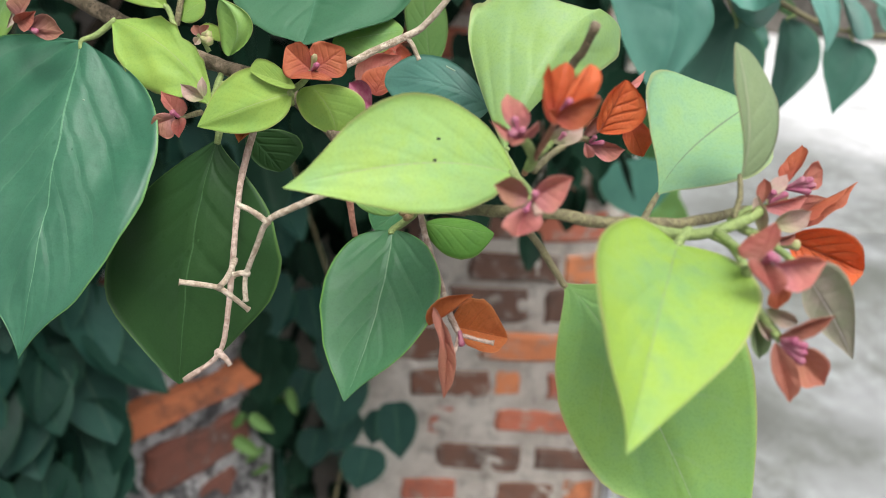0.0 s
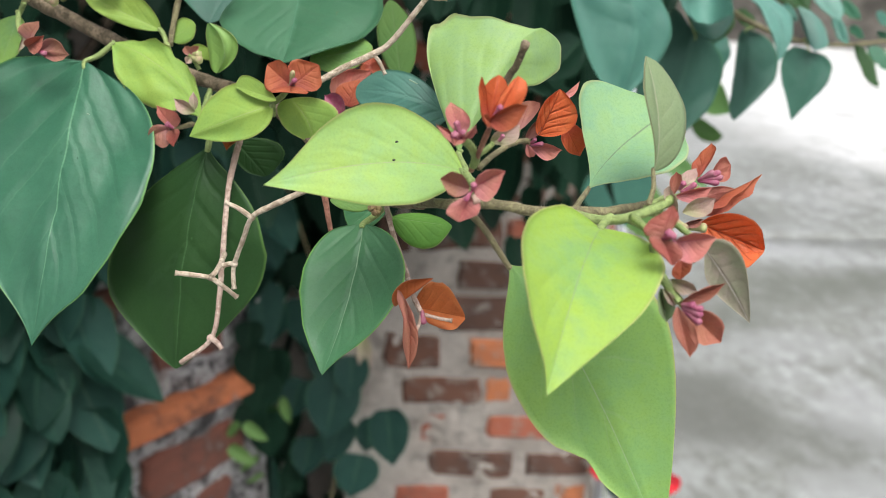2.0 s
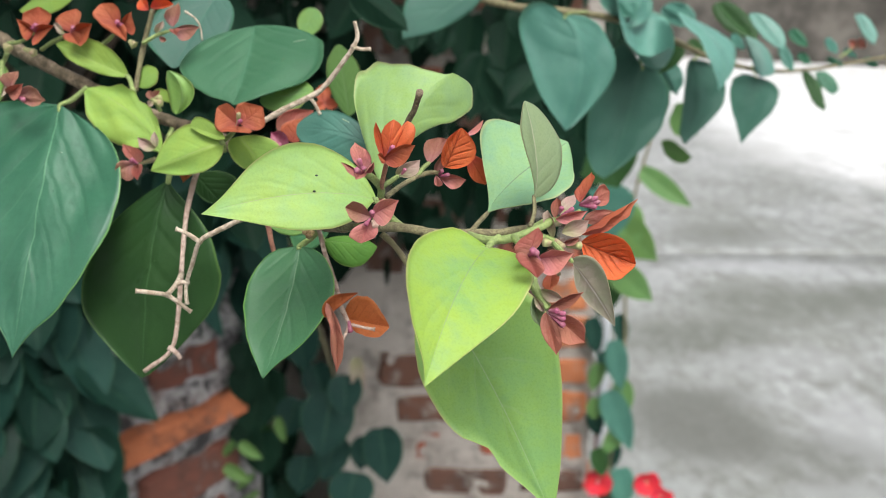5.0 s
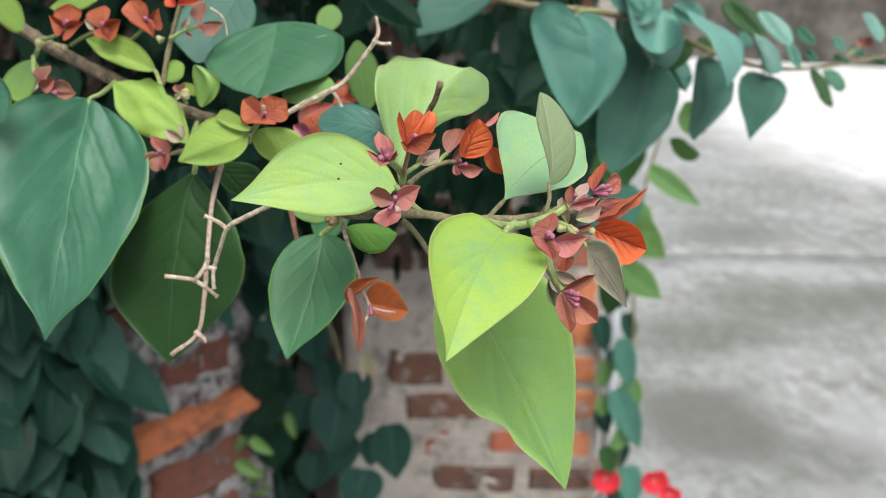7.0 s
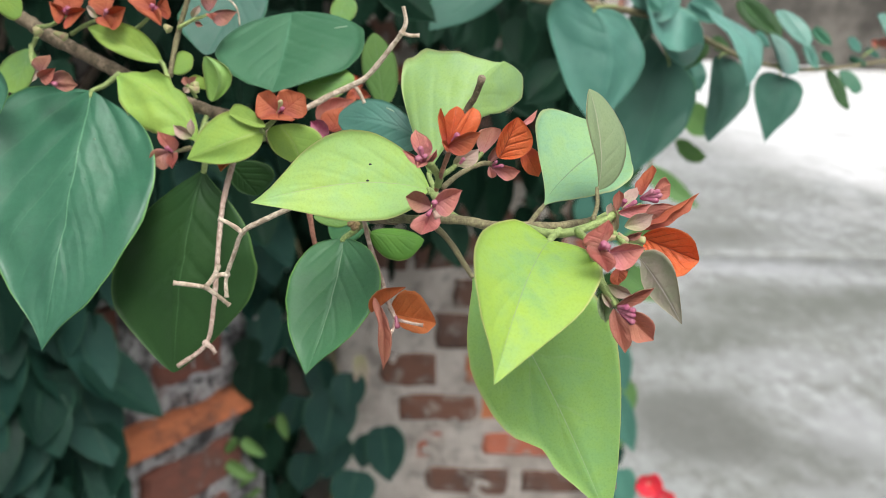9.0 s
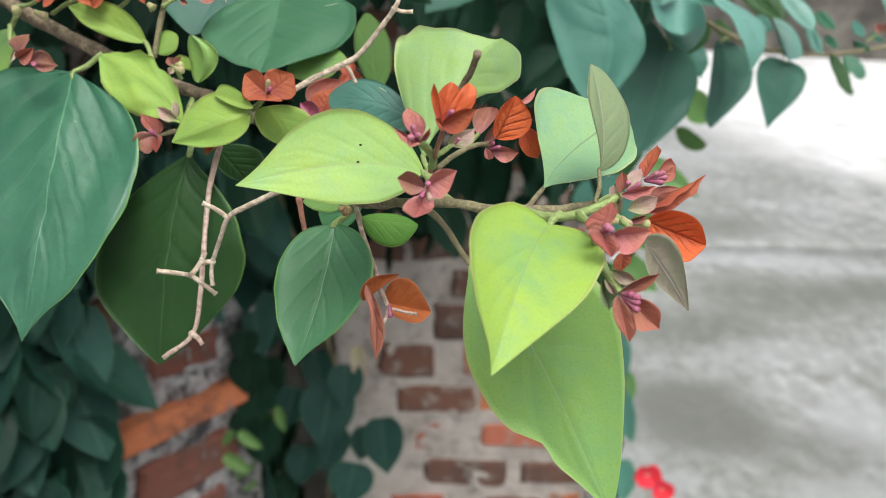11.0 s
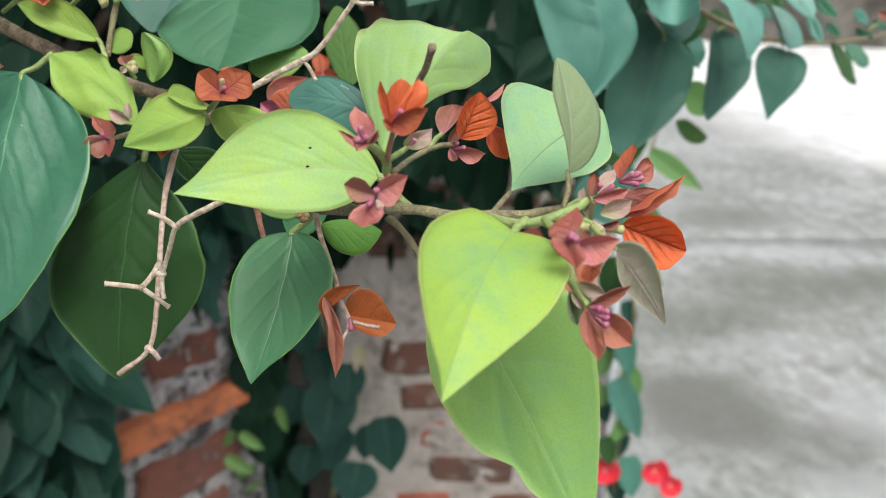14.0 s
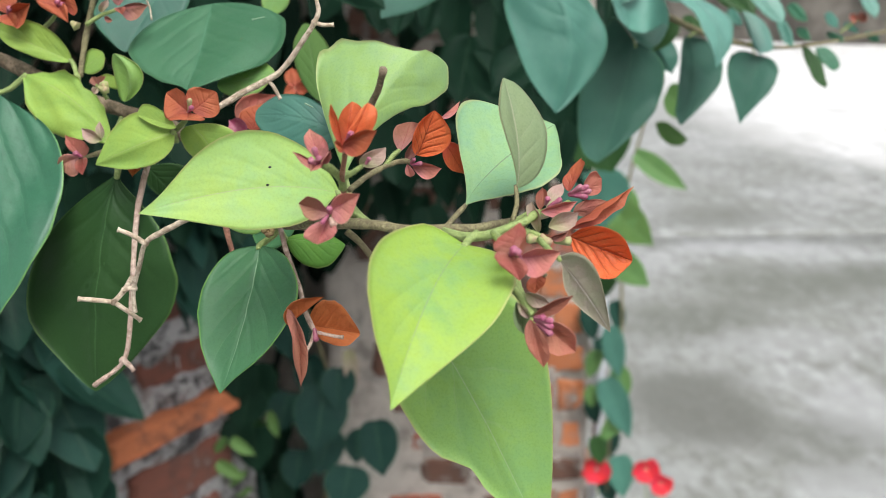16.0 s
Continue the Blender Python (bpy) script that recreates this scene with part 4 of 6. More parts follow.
vine_leaf((-0.2614, 1.2000, 0.7156), (-0.2281, 1.2000, 0.6871), 0.009, SPRIG)
for p, q, w in (((-0.2223, 1.3000, 0.7091), (-0.2105, 1.3000, 0.6624), 0.008), ((-0.2249, 1.2500, 0.6591), (-0.2608, 1.2500, 0.6392), 0.008), ((-0.2503, 1.2200, 0.6512), (-0.2775, 1.2200, 0.6219), 0.0075), ((-0.2729, 1.2000, 0.7185), (-0.2869, 1.2000, 0.6904), 0.007), ((-0.2388, 1.2000, 0.6339), (-0.2652, 1.2000, 0.6144), 0.007)):
    vine_leaf(p, q, w, SPRIG)
vine_leaf((-0.2451, 1.2200, 0.8338), (-0.2496, 1.2000, 0.7768), 0.03, CANOPY_SHADED)
vine_leaf((-0.2362, 1.2300, 0.7836), (-0.2478, 1.2100, 0.7227), 0.032, CANOPY_SHADED)
vine_leaf((-0.2575, 1.2200, 0.7413), (-0.2497, 1.2000, 0.6948), 0.026, CANOPY_SHADED)
vine_leaf((-0.2319, 1.2600, 0.8081), (-0.2222, 1.2400, 0.7415), 0.032, CANOPY_SHADED)
vine_leaf((-0.2494, 1.2200, 0.8699), (-0.2540, 1.2000, 0.8285), 0.022, CANOPY_SHADED)
vine_leaf((-0.2364, 1.2400, 0.7126), (-0.2311, 1.2200, 0.6457), 0.03, CANOPY_SHADED)
# this blush leaf stands in for a pale pinkish piece of brick
vine_leaf((-0.0983, 1.3600, 0.7880), (-0.0900, 1.3600, 0.7130), 0.013, BLUSH)
pier_vine = other_vine


# red flowers low beside the pier
def red_flower(place, r, seed):
    rnd = random.Random(seed)
    f = thing("red_flower", Vector(place), "small bright red flower head beside the pier", "flower", "red flowers by the pier")
    stem("stalk", f, SHOOT, 0.0015, 0.0012, (place[0], place[1] + 0.02, -0.01), (place[0] + 0.01, place[1] + 0.01, place[2] * 0.6), place)
    for k in range(11):
        a = k * 2.4
        d = Vector((math.cos(a), -0.5 + 0.4 * rnd.random(), math.sin(a))).normalized()
        s = d.cross(Vector((0.2, 1, 0.1))).normalized()
        q = Vector(place)
        bm = bmesh.new()
        blade(bm, q + d * r * 0.1, q + d * r, q + d * r * 0.65 + s * r * 0.4, q + d * r * 0.65 - s * r * 0.4, a=1.0, b=0.5, wave=0.12, rows=8, half=3, seed=k + seed)
        part("petal", bm, SCARLET, f)


red_flower((0.3581, 1.5700, 0.4394), 0.031, 1)
red_flower((0.4554, 1.5700, 0.4373), 0.029, 3)
red_flower((0.4871, 1.5700, 0.4046), 0.025, 4)


# ---- the second branch: blue-green heart leaves over the yard ----
second = shrub
stem("stem", second, STALK, 0.003, 0.0012, (-0.12, 0.5, 1.49), (0.0019, 0.4700, 1.3837), (0.0441, 0.4750, 1.3715), (0.0776, 0.4800, 1.3627), (0.1312, 0.5000, 1.3572), (0.1735, 0.5300, 1.3462), (0.2313, 0.5700, 1.3249), (0.2982, 0.6200, 1.3161), (0.4122, 0.7000, 1.3231), label="thin brown stem")
DROOP = dict(cord=0.14, a=0.48, b=1.1, wave=0.07, cup=0.3, drip=0.45, bend=0.08)
leaf(second, TEAL, (0.1048, 0.4620, 1.3576), (0.1069, 0.4550, 1.2947), (0.1356, 0.4680, 1.3294), (0.0784, 0.4600, 1.3541), via=(0.1151, 0.4585, 1.3326), a=0.91, a2=1.03, b=0.64, b2=0.31, cord=(0.15, -0.07), cup=0.2, wave=0.05, rows=26, half=8, petiole=((0.1225, 0.4900, 1.3596), (0.1087, 0.4650, 1.3592)), pr=0.0007, label="broad heart-shaped blue-green leaf")
leaf(second, TEAL_DIM, (0.1603, 0.5100, 1.3279), (0.1386, 0.5000, 1.2580), (0.1783, 0.5100, 1.2989), (0.1251, 0.5000, 1.2995), via=(0.1482, 0.5030, 1.2791), a=0.57, a2=0.25, b=0.63, b2=1.12, cord=(-0.11, 0.32), cup=0.2, wave=0.05, rows=26, half=8, petiole=((0.1472, 0.5100, 1.3537),), pr=0.0007)
leaf(second, TEAL_LIT, (0.1449, 0.5100, 1.3696), (0.1707, 0.4750, 1.3379), (0.1731, 0.5250, 1.3578), (0.1452, 0.4700, 1.3410), via=(0.1613, 0.4970, 1.3280), a=0.80, a2=0.25, b=0.55, b2=0.31, cup=0.2, wave=0.05, rows=26, half=8)
leaf(second, TEAL_LIT, (0.1829, 0.5200, 1.3593), (0.2032, 0.4900, 1.3145), (0.2237, 0.5350, 1.3370), (0.1904, 0.4850, 1.3390), via=(0.2033, 0.5050, 1.3396), a=0.84, a2=0.72, b=0.85, b2=0.81, cup=0.2, wave=0.05, rows=26, half=8)
leaf(second, TEAL_DIM, (0.2065, 0.5600, 1.3282), (0.2029, 0.5500, 1.2731), (0.2302, 0.5600, 1.3061), (0.1981, 0.5500, 1.2942), via=(0.2104, 0.5550, 1.2996), a=1.07, a2=0.45, b=1.16, b2=0.50, cord=(0.10, 0.10), cup=0.2, wave=0.05, rows=26, half=8, petiole=((0.2131, 0.5600, 1.3315),), pr=0.0007)
leaf(second, TEAL_DIM, (0.2581, 0.5850, 1.3144), (0.2495, 0.5780, 1.2684), (0.2754, 0.5850, 1.3020), (0.2392, 0.5800, 1.3086), via=(0.2582, 0.5800, 1.2945), a=0.33, a2=0.78, b=1.25, b2=0.91, cord=(0.02, -0.01), cup=0.2, wave=0.05, rows=26, half=8, petiole=((0.2542, 0.5850, 1.3224),), pr=0.0007)
leaf(second, TEAL_LIT, (0.2474, 0.5750, 1.3577), (0.2643, 0.5550, 1.3345), (0.2496, 0.5640, 1.3450), (0.2658, 0.5670, 1.3472), **DROOP)
leaf(second, TEAL_LIT, (0.2506, 0.5950, 1.3420), (0.2588, 0.5750, 1.3140), (0.2542, 0.5840, 1.3253), (0.2711, 0.5870, 1.3232), **DROOP)
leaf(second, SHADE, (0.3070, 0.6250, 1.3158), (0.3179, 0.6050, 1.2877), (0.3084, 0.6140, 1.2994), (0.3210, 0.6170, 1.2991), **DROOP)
leaf(second, DEEP, (0.3216, 0.6350, 1.3143), (0.3274, 0.6150, 1.2988), (0.3194, 0.6240, 1.3062), (0.3342, 0.6270, 1.3065), **DROOP)
leaf(second, TEAL_LIT, (0.3675, 0.6850, 1.3553), (0.3767, 0.6650, 1.3329), (0.3683, 0.6740, 1.3432), (0.3809, 0.6770, 1.3458), **DROOP)
leaf(second, TEAL, (0.2808, 0.6050, 1.3356), (0.2839, 0.5850, 1.3181), (0.2773, 0.5940, 1.3257), (0.2867, 0.5970, 1.3275), **DROOP)
leaf(second, DEEP, (0.3011, 0.6450, 1.3441), (0.3082, 0.6250, 1.3330), (0.3004, 0.6340, 1.3361), (0.3089, 0.6370, 1.3411), **DROOP)
leaf(second, SHADE, (0.2392, 0.6250, 1.3644), (0.2642, 0.6050, 1.3387), (0.2403, 0.6140, 1.3481), (0.2617, 0.6170, 1.3540), **DROOP)
leaf(second, TEAL, (0.3383, 0.6650, 1.3376), (0.3393, 0.6450, 1.3270), (0.3346, 0.6540, 1.3309), (0.3431, 0.6570, 1.3332), **DROOP)
leaf(second, DEEP, (0.3056, 0.6350, 1.3279), (0.3077, 0.6150, 1.3210), (0.3032, 0.6240, 1.3229), (0.3100, 0.6270, 1.3258), **DROOP)
leaf(second, TEAL, (0.3611, 0.6850, 1.3281), (0.3641, 0.6650, 1.3233), (0.3614, 0.6740, 1.3233), (0.3650, 0.6770, 1.3274), **DROOP)
leaf(second, DEEP, (0.3396, 0.6650, 1.3224), (0.3452, 0.6450, 1.3181), (0.3410, 0.6540, 1.3175), (0.3458, 0.6570, 1.3221), **DROOP)
leaf(second, SHADE, (0.2154, 0.6050, 1.3390), (0.2207, 0.5850, 1.3268), (0.2135, 0.5940, 1.3310), (0.2236, 0.5970, 1.3333), **DROOP)
leaf(second, TEAL, (0.2451, 0.6050, 1.3428), (0.2482, 0.5850, 1.3328), (0.2427, 0.5940, 1.3360), (0.2509, 0.5970, 1.3383), **DROOP)
leaf(second, DEEP, (0.3880, 0.7050, 1.3201), (0.3909, 0.6850, 1.3145), (0.3880, 0.6940, 1.3144), (0.3930, 0.6970, 1.3192), **DROOP)
leaf(second, TEAL, (0.1336, 0.5000, 1.3754), (0.1520, 0.5000, 1.3556), (0.1511, 0.5000, 1.3689), (0.1344, 0.5000, 1.3605), **DROOP)
leaf(second, TEAL, (0.1625, 0.5200, 1.3690), (0.1448, 0.5000, 1.3488), (0.1629, 0.5100, 1.3554), (0.1448, 0.5100, 1.3638), **DROOP)
leaf(second, SHADE, (0.1996, 0.5800, 1.3389), (0.1794, 0.5800, 1.3154), (0.2007, 0.5800, 1.3233), (0.1802, 0.5800, 1.3330), **DROOP)
leaf(second, TEAL, (0.1832, 0.5600, 1.3619), (0.2015, 0.5400, 1.3496), (0.1976, 0.5500, 1.3627), (0.1872, 0.5500, 1.3511), **DROOP)
leaf(second, TEAL, (0.1913, 0.6000, 1.3260), (0.2076, 0.6000, 1.2997), (0.2091, 0.6000, 1.3180), (0.1945, 0.6000, 1.3098), **DROOP)
leaf(second, CANOPY_SHADED, (0.1121, 0.6200, 1.3162), (0.0817, 0.6000, 1.2889), (0.1097, 0.6100, 1.2941), (0.0859, 0.6100, 1.3168), **DROOP)
leaf(second, CANOPY_SHADED, (0.1481, 0.6000, 1.3298), (0.1359, 0.6000, 1.2850), (0.1535, 0.6000, 1.3056), (0.1284, 0.6000, 1.3136), **DROOP)
leaf(second, TEAL_DIM, (0.0613, 0.4600, 1.3760), (0.0146, 0.4500, 1.3455), (0.0470, 0.4550, 1.3565), (0.0262, 0.4600, 1.3790), a=0.5, b=0.9)
leaf(second, CANOPY_SHADED, (-0.0120, 0.4400, 1.3739), (0.0182, 0.4300, 1.3505), (0.0094, 0.4400, 1.3651), (-0.0077, 0.4400, 1.3567), a=0.5, b=0.9)
leaf(second, CANOPY_SHADED, (0.1099, 0.6000, 1.3690), (0.0887, 0.6000, 1.3375), (0.1126, 0.6000, 1.3515), (0.0840, 0.6000, 1.3611), **DROOP)
leaf(second, CANOPY_SHADED, (0.0775, 0.7500, 1.3066), (0.1191, 0.7500, 1.2592), (0.1130, 0.7500, 1.2919), (0.0832, 0.7500, 1.2717), **DROOP)
leaf(second, CANOPY_SHADED, (0.1629, 0.8000, 1.2393), (0.1489, 0.8000, 1.1840), (0.1751, 0.8000, 1.2120), (0.1396, 0.8000, 1.2118), **DROOP)
# dark leaves added to fill the gaps as deep shade
leaf(second, CANOPY_SHADED, (0.0211, 0.7600, 1.3651), (0.0116, 0.7400, 1.3196), (0.0000, 0.7500, 1.3450), (0.0303, 0.7500, 1.3435), **DROOP)
leaf(second, CANOPY_SHADED, (0.0475, 0.8100, 1.3604), (0.0323, 0.7900, 1.3129), (0.0215, 0.8000, 1.3366), (0.0533, 0.8000, 1.3340), **DROOP)
leaf(second, CANOPY_SHADED, (-0.0100, 0.8600, 1.3605), (-0.0047, 0.8400, 1.3152), (-0.0215, 0.8500, 1.3404), (0.0101, 0.8500, 1.3392), **DROOP)
leaf(second, CANOPY_SHADED, (0.1659, 0.6100, 1.3639), (0.1600, 0.5900, 1.3279), (0.1523, 0.6000, 1.3477), (0.1724, 0.6000, 1.3465), **DROOP)
leaf(second, CANOPY_SHADED, (0.0803, 0.8600, 1.3137), (0.0665, 0.8400, 1.2468), (0.0479, 0.8500, 1.2883), (0.0962, 0.8500, 1.2828), **DROOP)
last = cluster(second, 0.0008, (0.3524, 0.6700, 1.3233), (0.3652, 0.6800, 1.3286), (0.3694, 0.6800, 1.3317))
bract(last, RUST, (0.3686, 0.6800, 1.3308), (0.3757, 0.6800, 1.3353), (0.3696, 0.6800, 1.3370), (0.3751, 0.6800, 1.3299))
bract(last, RUST, (0.3686, 0.6800, 1.3308), (0.3621, 0.6800, 1.3352), (0.3641, 0.6800, 1.3299), (0.3661, 0.6800, 1.3361))

# ---- the near branch ----
near = shrub
stem("stem", near, WOOD, 0.0028, 0.0018, (-0.46, 0.66, 1.12), (-0.3, 0.42, 1.33), (-0.1611, 0.3000, 1.3604), (-0.1348, 0.2920, 1.3531), (-0.1269, 0.2880, 1.3490), (-0.1131, 0.2820, 1.3430), (-0.0964, 0.2760, 1.3360), (-0.0783, 0.2710, 1.3287), (-0.0629, 0.2640, 1.3243), (-0.0452, 0.2540, 1.3210), (-0.0334, 0.2440, 1.3150), (-0.0170, 0.2250, 1.3051), (-0.0035, 0.2050, 1.3015), (0.0068, 0.1880, 1.3041), label="brown woody stem with nodes")
stem("shoot", near, STALK, 0.0014, 0.0010, (0.0052, 0.1880, 1.3044), (0.0141, 0.1780, 1.3065), (0.0224, 0.1730, 1.3080), (0.0319, 0.1710, 1.3069), (0.0429, 0.1710, 1.3069), (0.0502, 0.1730, 1.3065), (0.0589, 0.1800, 1.3062), (0.0684, 0.1900, 1.3053), label="brownish green young stem")
stem("shoot", near, SHOOT, 0.0011, 0.0010, (0.0412, 0.1680, 1.3070), (0.0471, 0.1640, 1.3067), (0.0523, 0.1620, 1.3079), (0.0584, 0.1630, 1.3098), (0.0630, 0.1660, 1.3117), label="fresh green shoot")
stem("shoot", near, SHOOT, 0.0009, 0.0007, (0.0524, 0.1630, 1.3076), (0.0557, 0.1580, 1.3064), (0.0564, 0.1520, 1.3037), (0.0571, 0.1480, 1.2995), (0.0589, 0.1440, 1.2970), (0.0606, 0.1420, 1.2946), label="fresh green shoot")

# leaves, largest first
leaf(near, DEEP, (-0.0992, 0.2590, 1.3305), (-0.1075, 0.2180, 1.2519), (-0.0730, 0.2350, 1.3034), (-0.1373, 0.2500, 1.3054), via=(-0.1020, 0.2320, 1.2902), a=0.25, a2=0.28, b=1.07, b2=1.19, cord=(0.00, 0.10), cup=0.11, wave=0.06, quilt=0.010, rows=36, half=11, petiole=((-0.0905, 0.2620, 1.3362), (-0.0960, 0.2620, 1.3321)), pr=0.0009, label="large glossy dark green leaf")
leaf(near, SHADE, (-0.0585, 0.2430, 1.3074), (-0.0711, 0.2360, 1.2370), (-0.0413, 0.2340, 1.2729), (-0.0932, 0.2460, 1.2701), via=(-0.0653, 0.2360, 1.2780), a=1.36, a2=1.16, b=0.76, b2=0.75, cup=0.12, wave=0.04, rows=30, half=9, petiole=((-0.0580, 0.2500, 1.3214), (-0.0582, 0.2470, 1.3138)), pr=0.0012, label="green leaf seen from below, its shade in the colour")
leaf(near, LIME, (0.0166, 0.1780, 1.3140), (-0.0276, 0.1630, 1.3138), (0.0034, 0.1675, 1.3085), (-0.0035, 0.1770, 1.3296), via=(-0.0019, 0.1710, 1.3175), a=1.43, a2=0.64, b=0.98, b2=1.16, cord=(0.02, 0.06), fold=0.04, quilt=0.0012, cup=0.04, wave=0.03, rows=30, half=9, petiole=((0.0231, 0.1740, 1.3078), (0.0203, 0.1770, 1.3097)), pr=0.0012, label="lime green leaf with tiny black specks")
leaf(near, YELLOW, (0.0461, 0.1600, 1.3060), (0.0301, 0.1170, 1.2864), (0.0546, 0.1390, 1.3015), (0.0261, 0.1370, 1.3100), via=(0.0377, 0.1360, 1.3019), a=1.05, a2=0.29, b=0.90, b2=1.21, cord=(-0.03, 0.15), fold=0.025, quilt=0.004, cup=0.1, wave=0.025, rows=30, half=9, petiole=((0.0490, 0.1640, 1.3074), (0.0475, 0.1620, 1.3071)), pr=0.0011, label="bright yellow-green leaf with pale margin")
leaf(near, GREEN, (0.0273, 0.1760, 1.2926), (0.0647, 0.1580, 1.2299), (0.0638, 0.1650, 1.2837), (0.0312, 0.1700, 1.2589), via=(0.0438, 0.1680, 1.2725), a=1.72, a2=1.60, b=0.67, b2=1.31, quilt=0.003, cup=0.06, wave=0.02, rows=44, half=10, notch=(1, 0.775, 0.27), petiole=((0.0176, 0.1800, 1.3043), (0.0218, 0.1800, 1.3001)), pm=STALK, pr=0.0009, label="mid green leaf with a nick in its margin")
leaf(near, MID, (-0.0092, 0.2070, 1.2934), (-0.0187, 0.1870, 1.2580), (0.0019, 0.1910, 1.2814), (-0.0249, 0.2000, 1.2819), via=(-0.0121, 0.1950, 1.2770), a=0.55, a2=0.36, b=1.18, b2=0.83, cord=(0.06, 0.02), quilt=0.006, cup=0.12, wave=0.03, rows=28, half=8, petiole=((-0.0028, 0.2060, 1.2998), (-0.0054, 0.2080, 1.2960)), pr=0.001, label="dark green leaf with bright margin")
leaf(near, PALE, (0.0160, 0.2000, 1.3141), (0.0376, 0.2185, 1.3452), (0.0411, 0.2205, 1.3310), (0.0075, 0.2215, 1.3433), via=(0.0263, 0.2085, 1.3350), a=2.00, a2=0.38, b=0.63, b2=2.00, cord=(-0.45, -0.03), lobe=(0.11, 0.38), drip=0.00, quilt=0.003, cup=0.04, wave=0.04, rag=0.07, rows=36, half=10, petiole=((0.0198, 0.1780, 1.3081), (0.0178, 0.1880, 1.3118)), label="pale green leaf folded along its midrib")
leaf(near, MINT, (0.0468, 0.1830, 1.3093), (0.0722, 0.2070, 1.3257), (0.0701, 0.1870, 1.3146), (0.0484, 0.2030, 1.3313), via=(0.0555, 0.1930, 1.3173), a=1.28, a2=2.00, b=0.45, b2=0.46, lobe=(-0.17, -0.09), drip=0.00, fold=0.08, quilt=0.004, cup=-0.04, wave=0.04, rows=32, half=9, petiole=((0.0416, 0.1710, 1.3069), (0.0441, 0.1770, 1.3081)), pm=STALK, pr=0.0007, label="pale mint green leaf")
leaf(near, OLIVE, (0.0580, 0.1660, 1.3176), (0.0552, 0.1700, 1.3421), (0.0651, 0.1715, 1.3301), (0.0538, 0.1625, 1.3347), via=(0.0579, 0.1660, 1.3285), a=0.71, a2=2.00, b=0.33, b2=0.86, cup=0.08, rows=24, half=7, petiole=((0.0570, 0.1640, 1.3102), (0.0581, 0.1650, 1.3141)), pm=STALK, pr=0.0006, label="small grey-olive upright leaf")
leaf(near, GREY, (0.0660, 0.1520, 1.3049), (0.0778, 0.1510, 1.2877), (0.0734, 0.1490, 1.3045), (0.0690, 0.1530, 1.2961), via=(0.0724, 0.1510, 1.2964), a=0.98, a2=1.64, b=0.67, b2=1.13, cup=0.12, fold=0.05, rows=22, half=7, quilt=0.003, petiole=((0.0627, 0.1600, 1.3070), (0.0643, 0.1550, 1.3060)), pr=0.0007, label="small greyish leaf with pale midrib")
leaf(near, SLATE, (-0.0344, 0.2850, 1.3568), (-0.0365, 0.2490, 1.3317), (-0.0587, 0.2690, 1.3447), (-0.0063, 0.2620, 1.3476), via=(-0.0349, 0.2630, 1.3418), a=0.29, a2=0.53, b=1.20, b2=0.75, quilt=0.005, cup=0.15, wave=0.05, rows=26, half=9, label="broad dark green leaf")
leaf(near, FRESH, (-0.0617, 0.2490, 1.3146), (-0.0915, 0.2620, 1.3363), (-0.0822, 0.2500, 1.3204), (-0.0695, 0.2560, 1.3332), via=(-0.0733, 0.2530, 1.3289), a=1.27, a2=0.79, b=0.71, b2=1.12, cup=0.1, wave=0.1, rag=0.34, quilt=0.005, rows=26, half=8, petiole=((-0.0615, 0.2620, 1.3219), (-0.0620, 0.2550, 1.3177)), label="yellow-green leaf with ragged edge")
leaf(near, FRESH, (-0.0770, 0.2660, 1.3398), (-0.1030, 0.2700, 1.3510), (-0.0923, 0.2660, 1.3427), (-0.0870, 0.2680, 1.3519), a=0.6, b=0.8, wave=0.05, rows=20, half=6, petiole=((-0.0735, 0.2600, 1.3344), (-0.0750, 0.2630, 1.3372)), label="small yellow-green leaf")
leaf(near, FRESH, (-0.0367, 0.2310, 1.3216), (-0.0617, 0.2340, 1.3118), (-0.0434, 0.2280, 1.3125), (-0.0500, 0.2350, 1.3268), via=(-0.0475, 0.2290, 1.3181), a=0.6, b=0.85, quilt=0.004, cup=0.2, wave=0.05, rows=22, half=7, petiole=((-0.0375, 0.2360, 1.3182),), label="folded yellow-green leaf")
leaf(near, FRESH, (-0.0351, 0.2280, 1.3236), (-0.0474, 0.2330, 1.3267), (-0.0406, 0.2290, 1.3236), (-0.0428, 0.2320, 1.3297), a=0.6, b=0.7, rows=16, half=5)
leaf(near, FRESH, (-0.0319, 0.2330, 1.3233), (-0.0257, 0.2350, 1.3106), (-0.0184, 0.2330, 1.3199), (-0.0355, 0.2370, 1.3161), via=(-0.0273, 0.2330, 1.3175), a=0.5, b=0.5, rows=20, half=6, label="small rounded green leaf")
leaf(near, TEAL_DIM, (-0.0535, 0.3100, 1.3685), (-0.0674, 0.2900, 1.3411), (-0.0476, 0.3000, 1.3543), (-0.0779, 0.3000, 1.3586), a=0.6, b=0.7, rows=20, half=6)
leaf(near, FRESH, (-0.0734, 0.2640, 1.3371), (-0.0658, 0.2640, 1.3423), (-0.0674, 0.2630, 1.3368), (-0.0715, 0.2660, 1.3431), a=0.5, b=0.5, rows=14, half=4)
leaf(near, GREEN, (-0.0574, 0.2540, 1.3280), (-0.0585, 0.2520, 1.3431), (-0.0599, 0.2540, 1.3361), (-0.0498, 0.2500, 1.3369), via=(-0.0538, 0.2500, 1.3364), a=0.6, b=0.6, cup=0.5, rows=16, half=5)
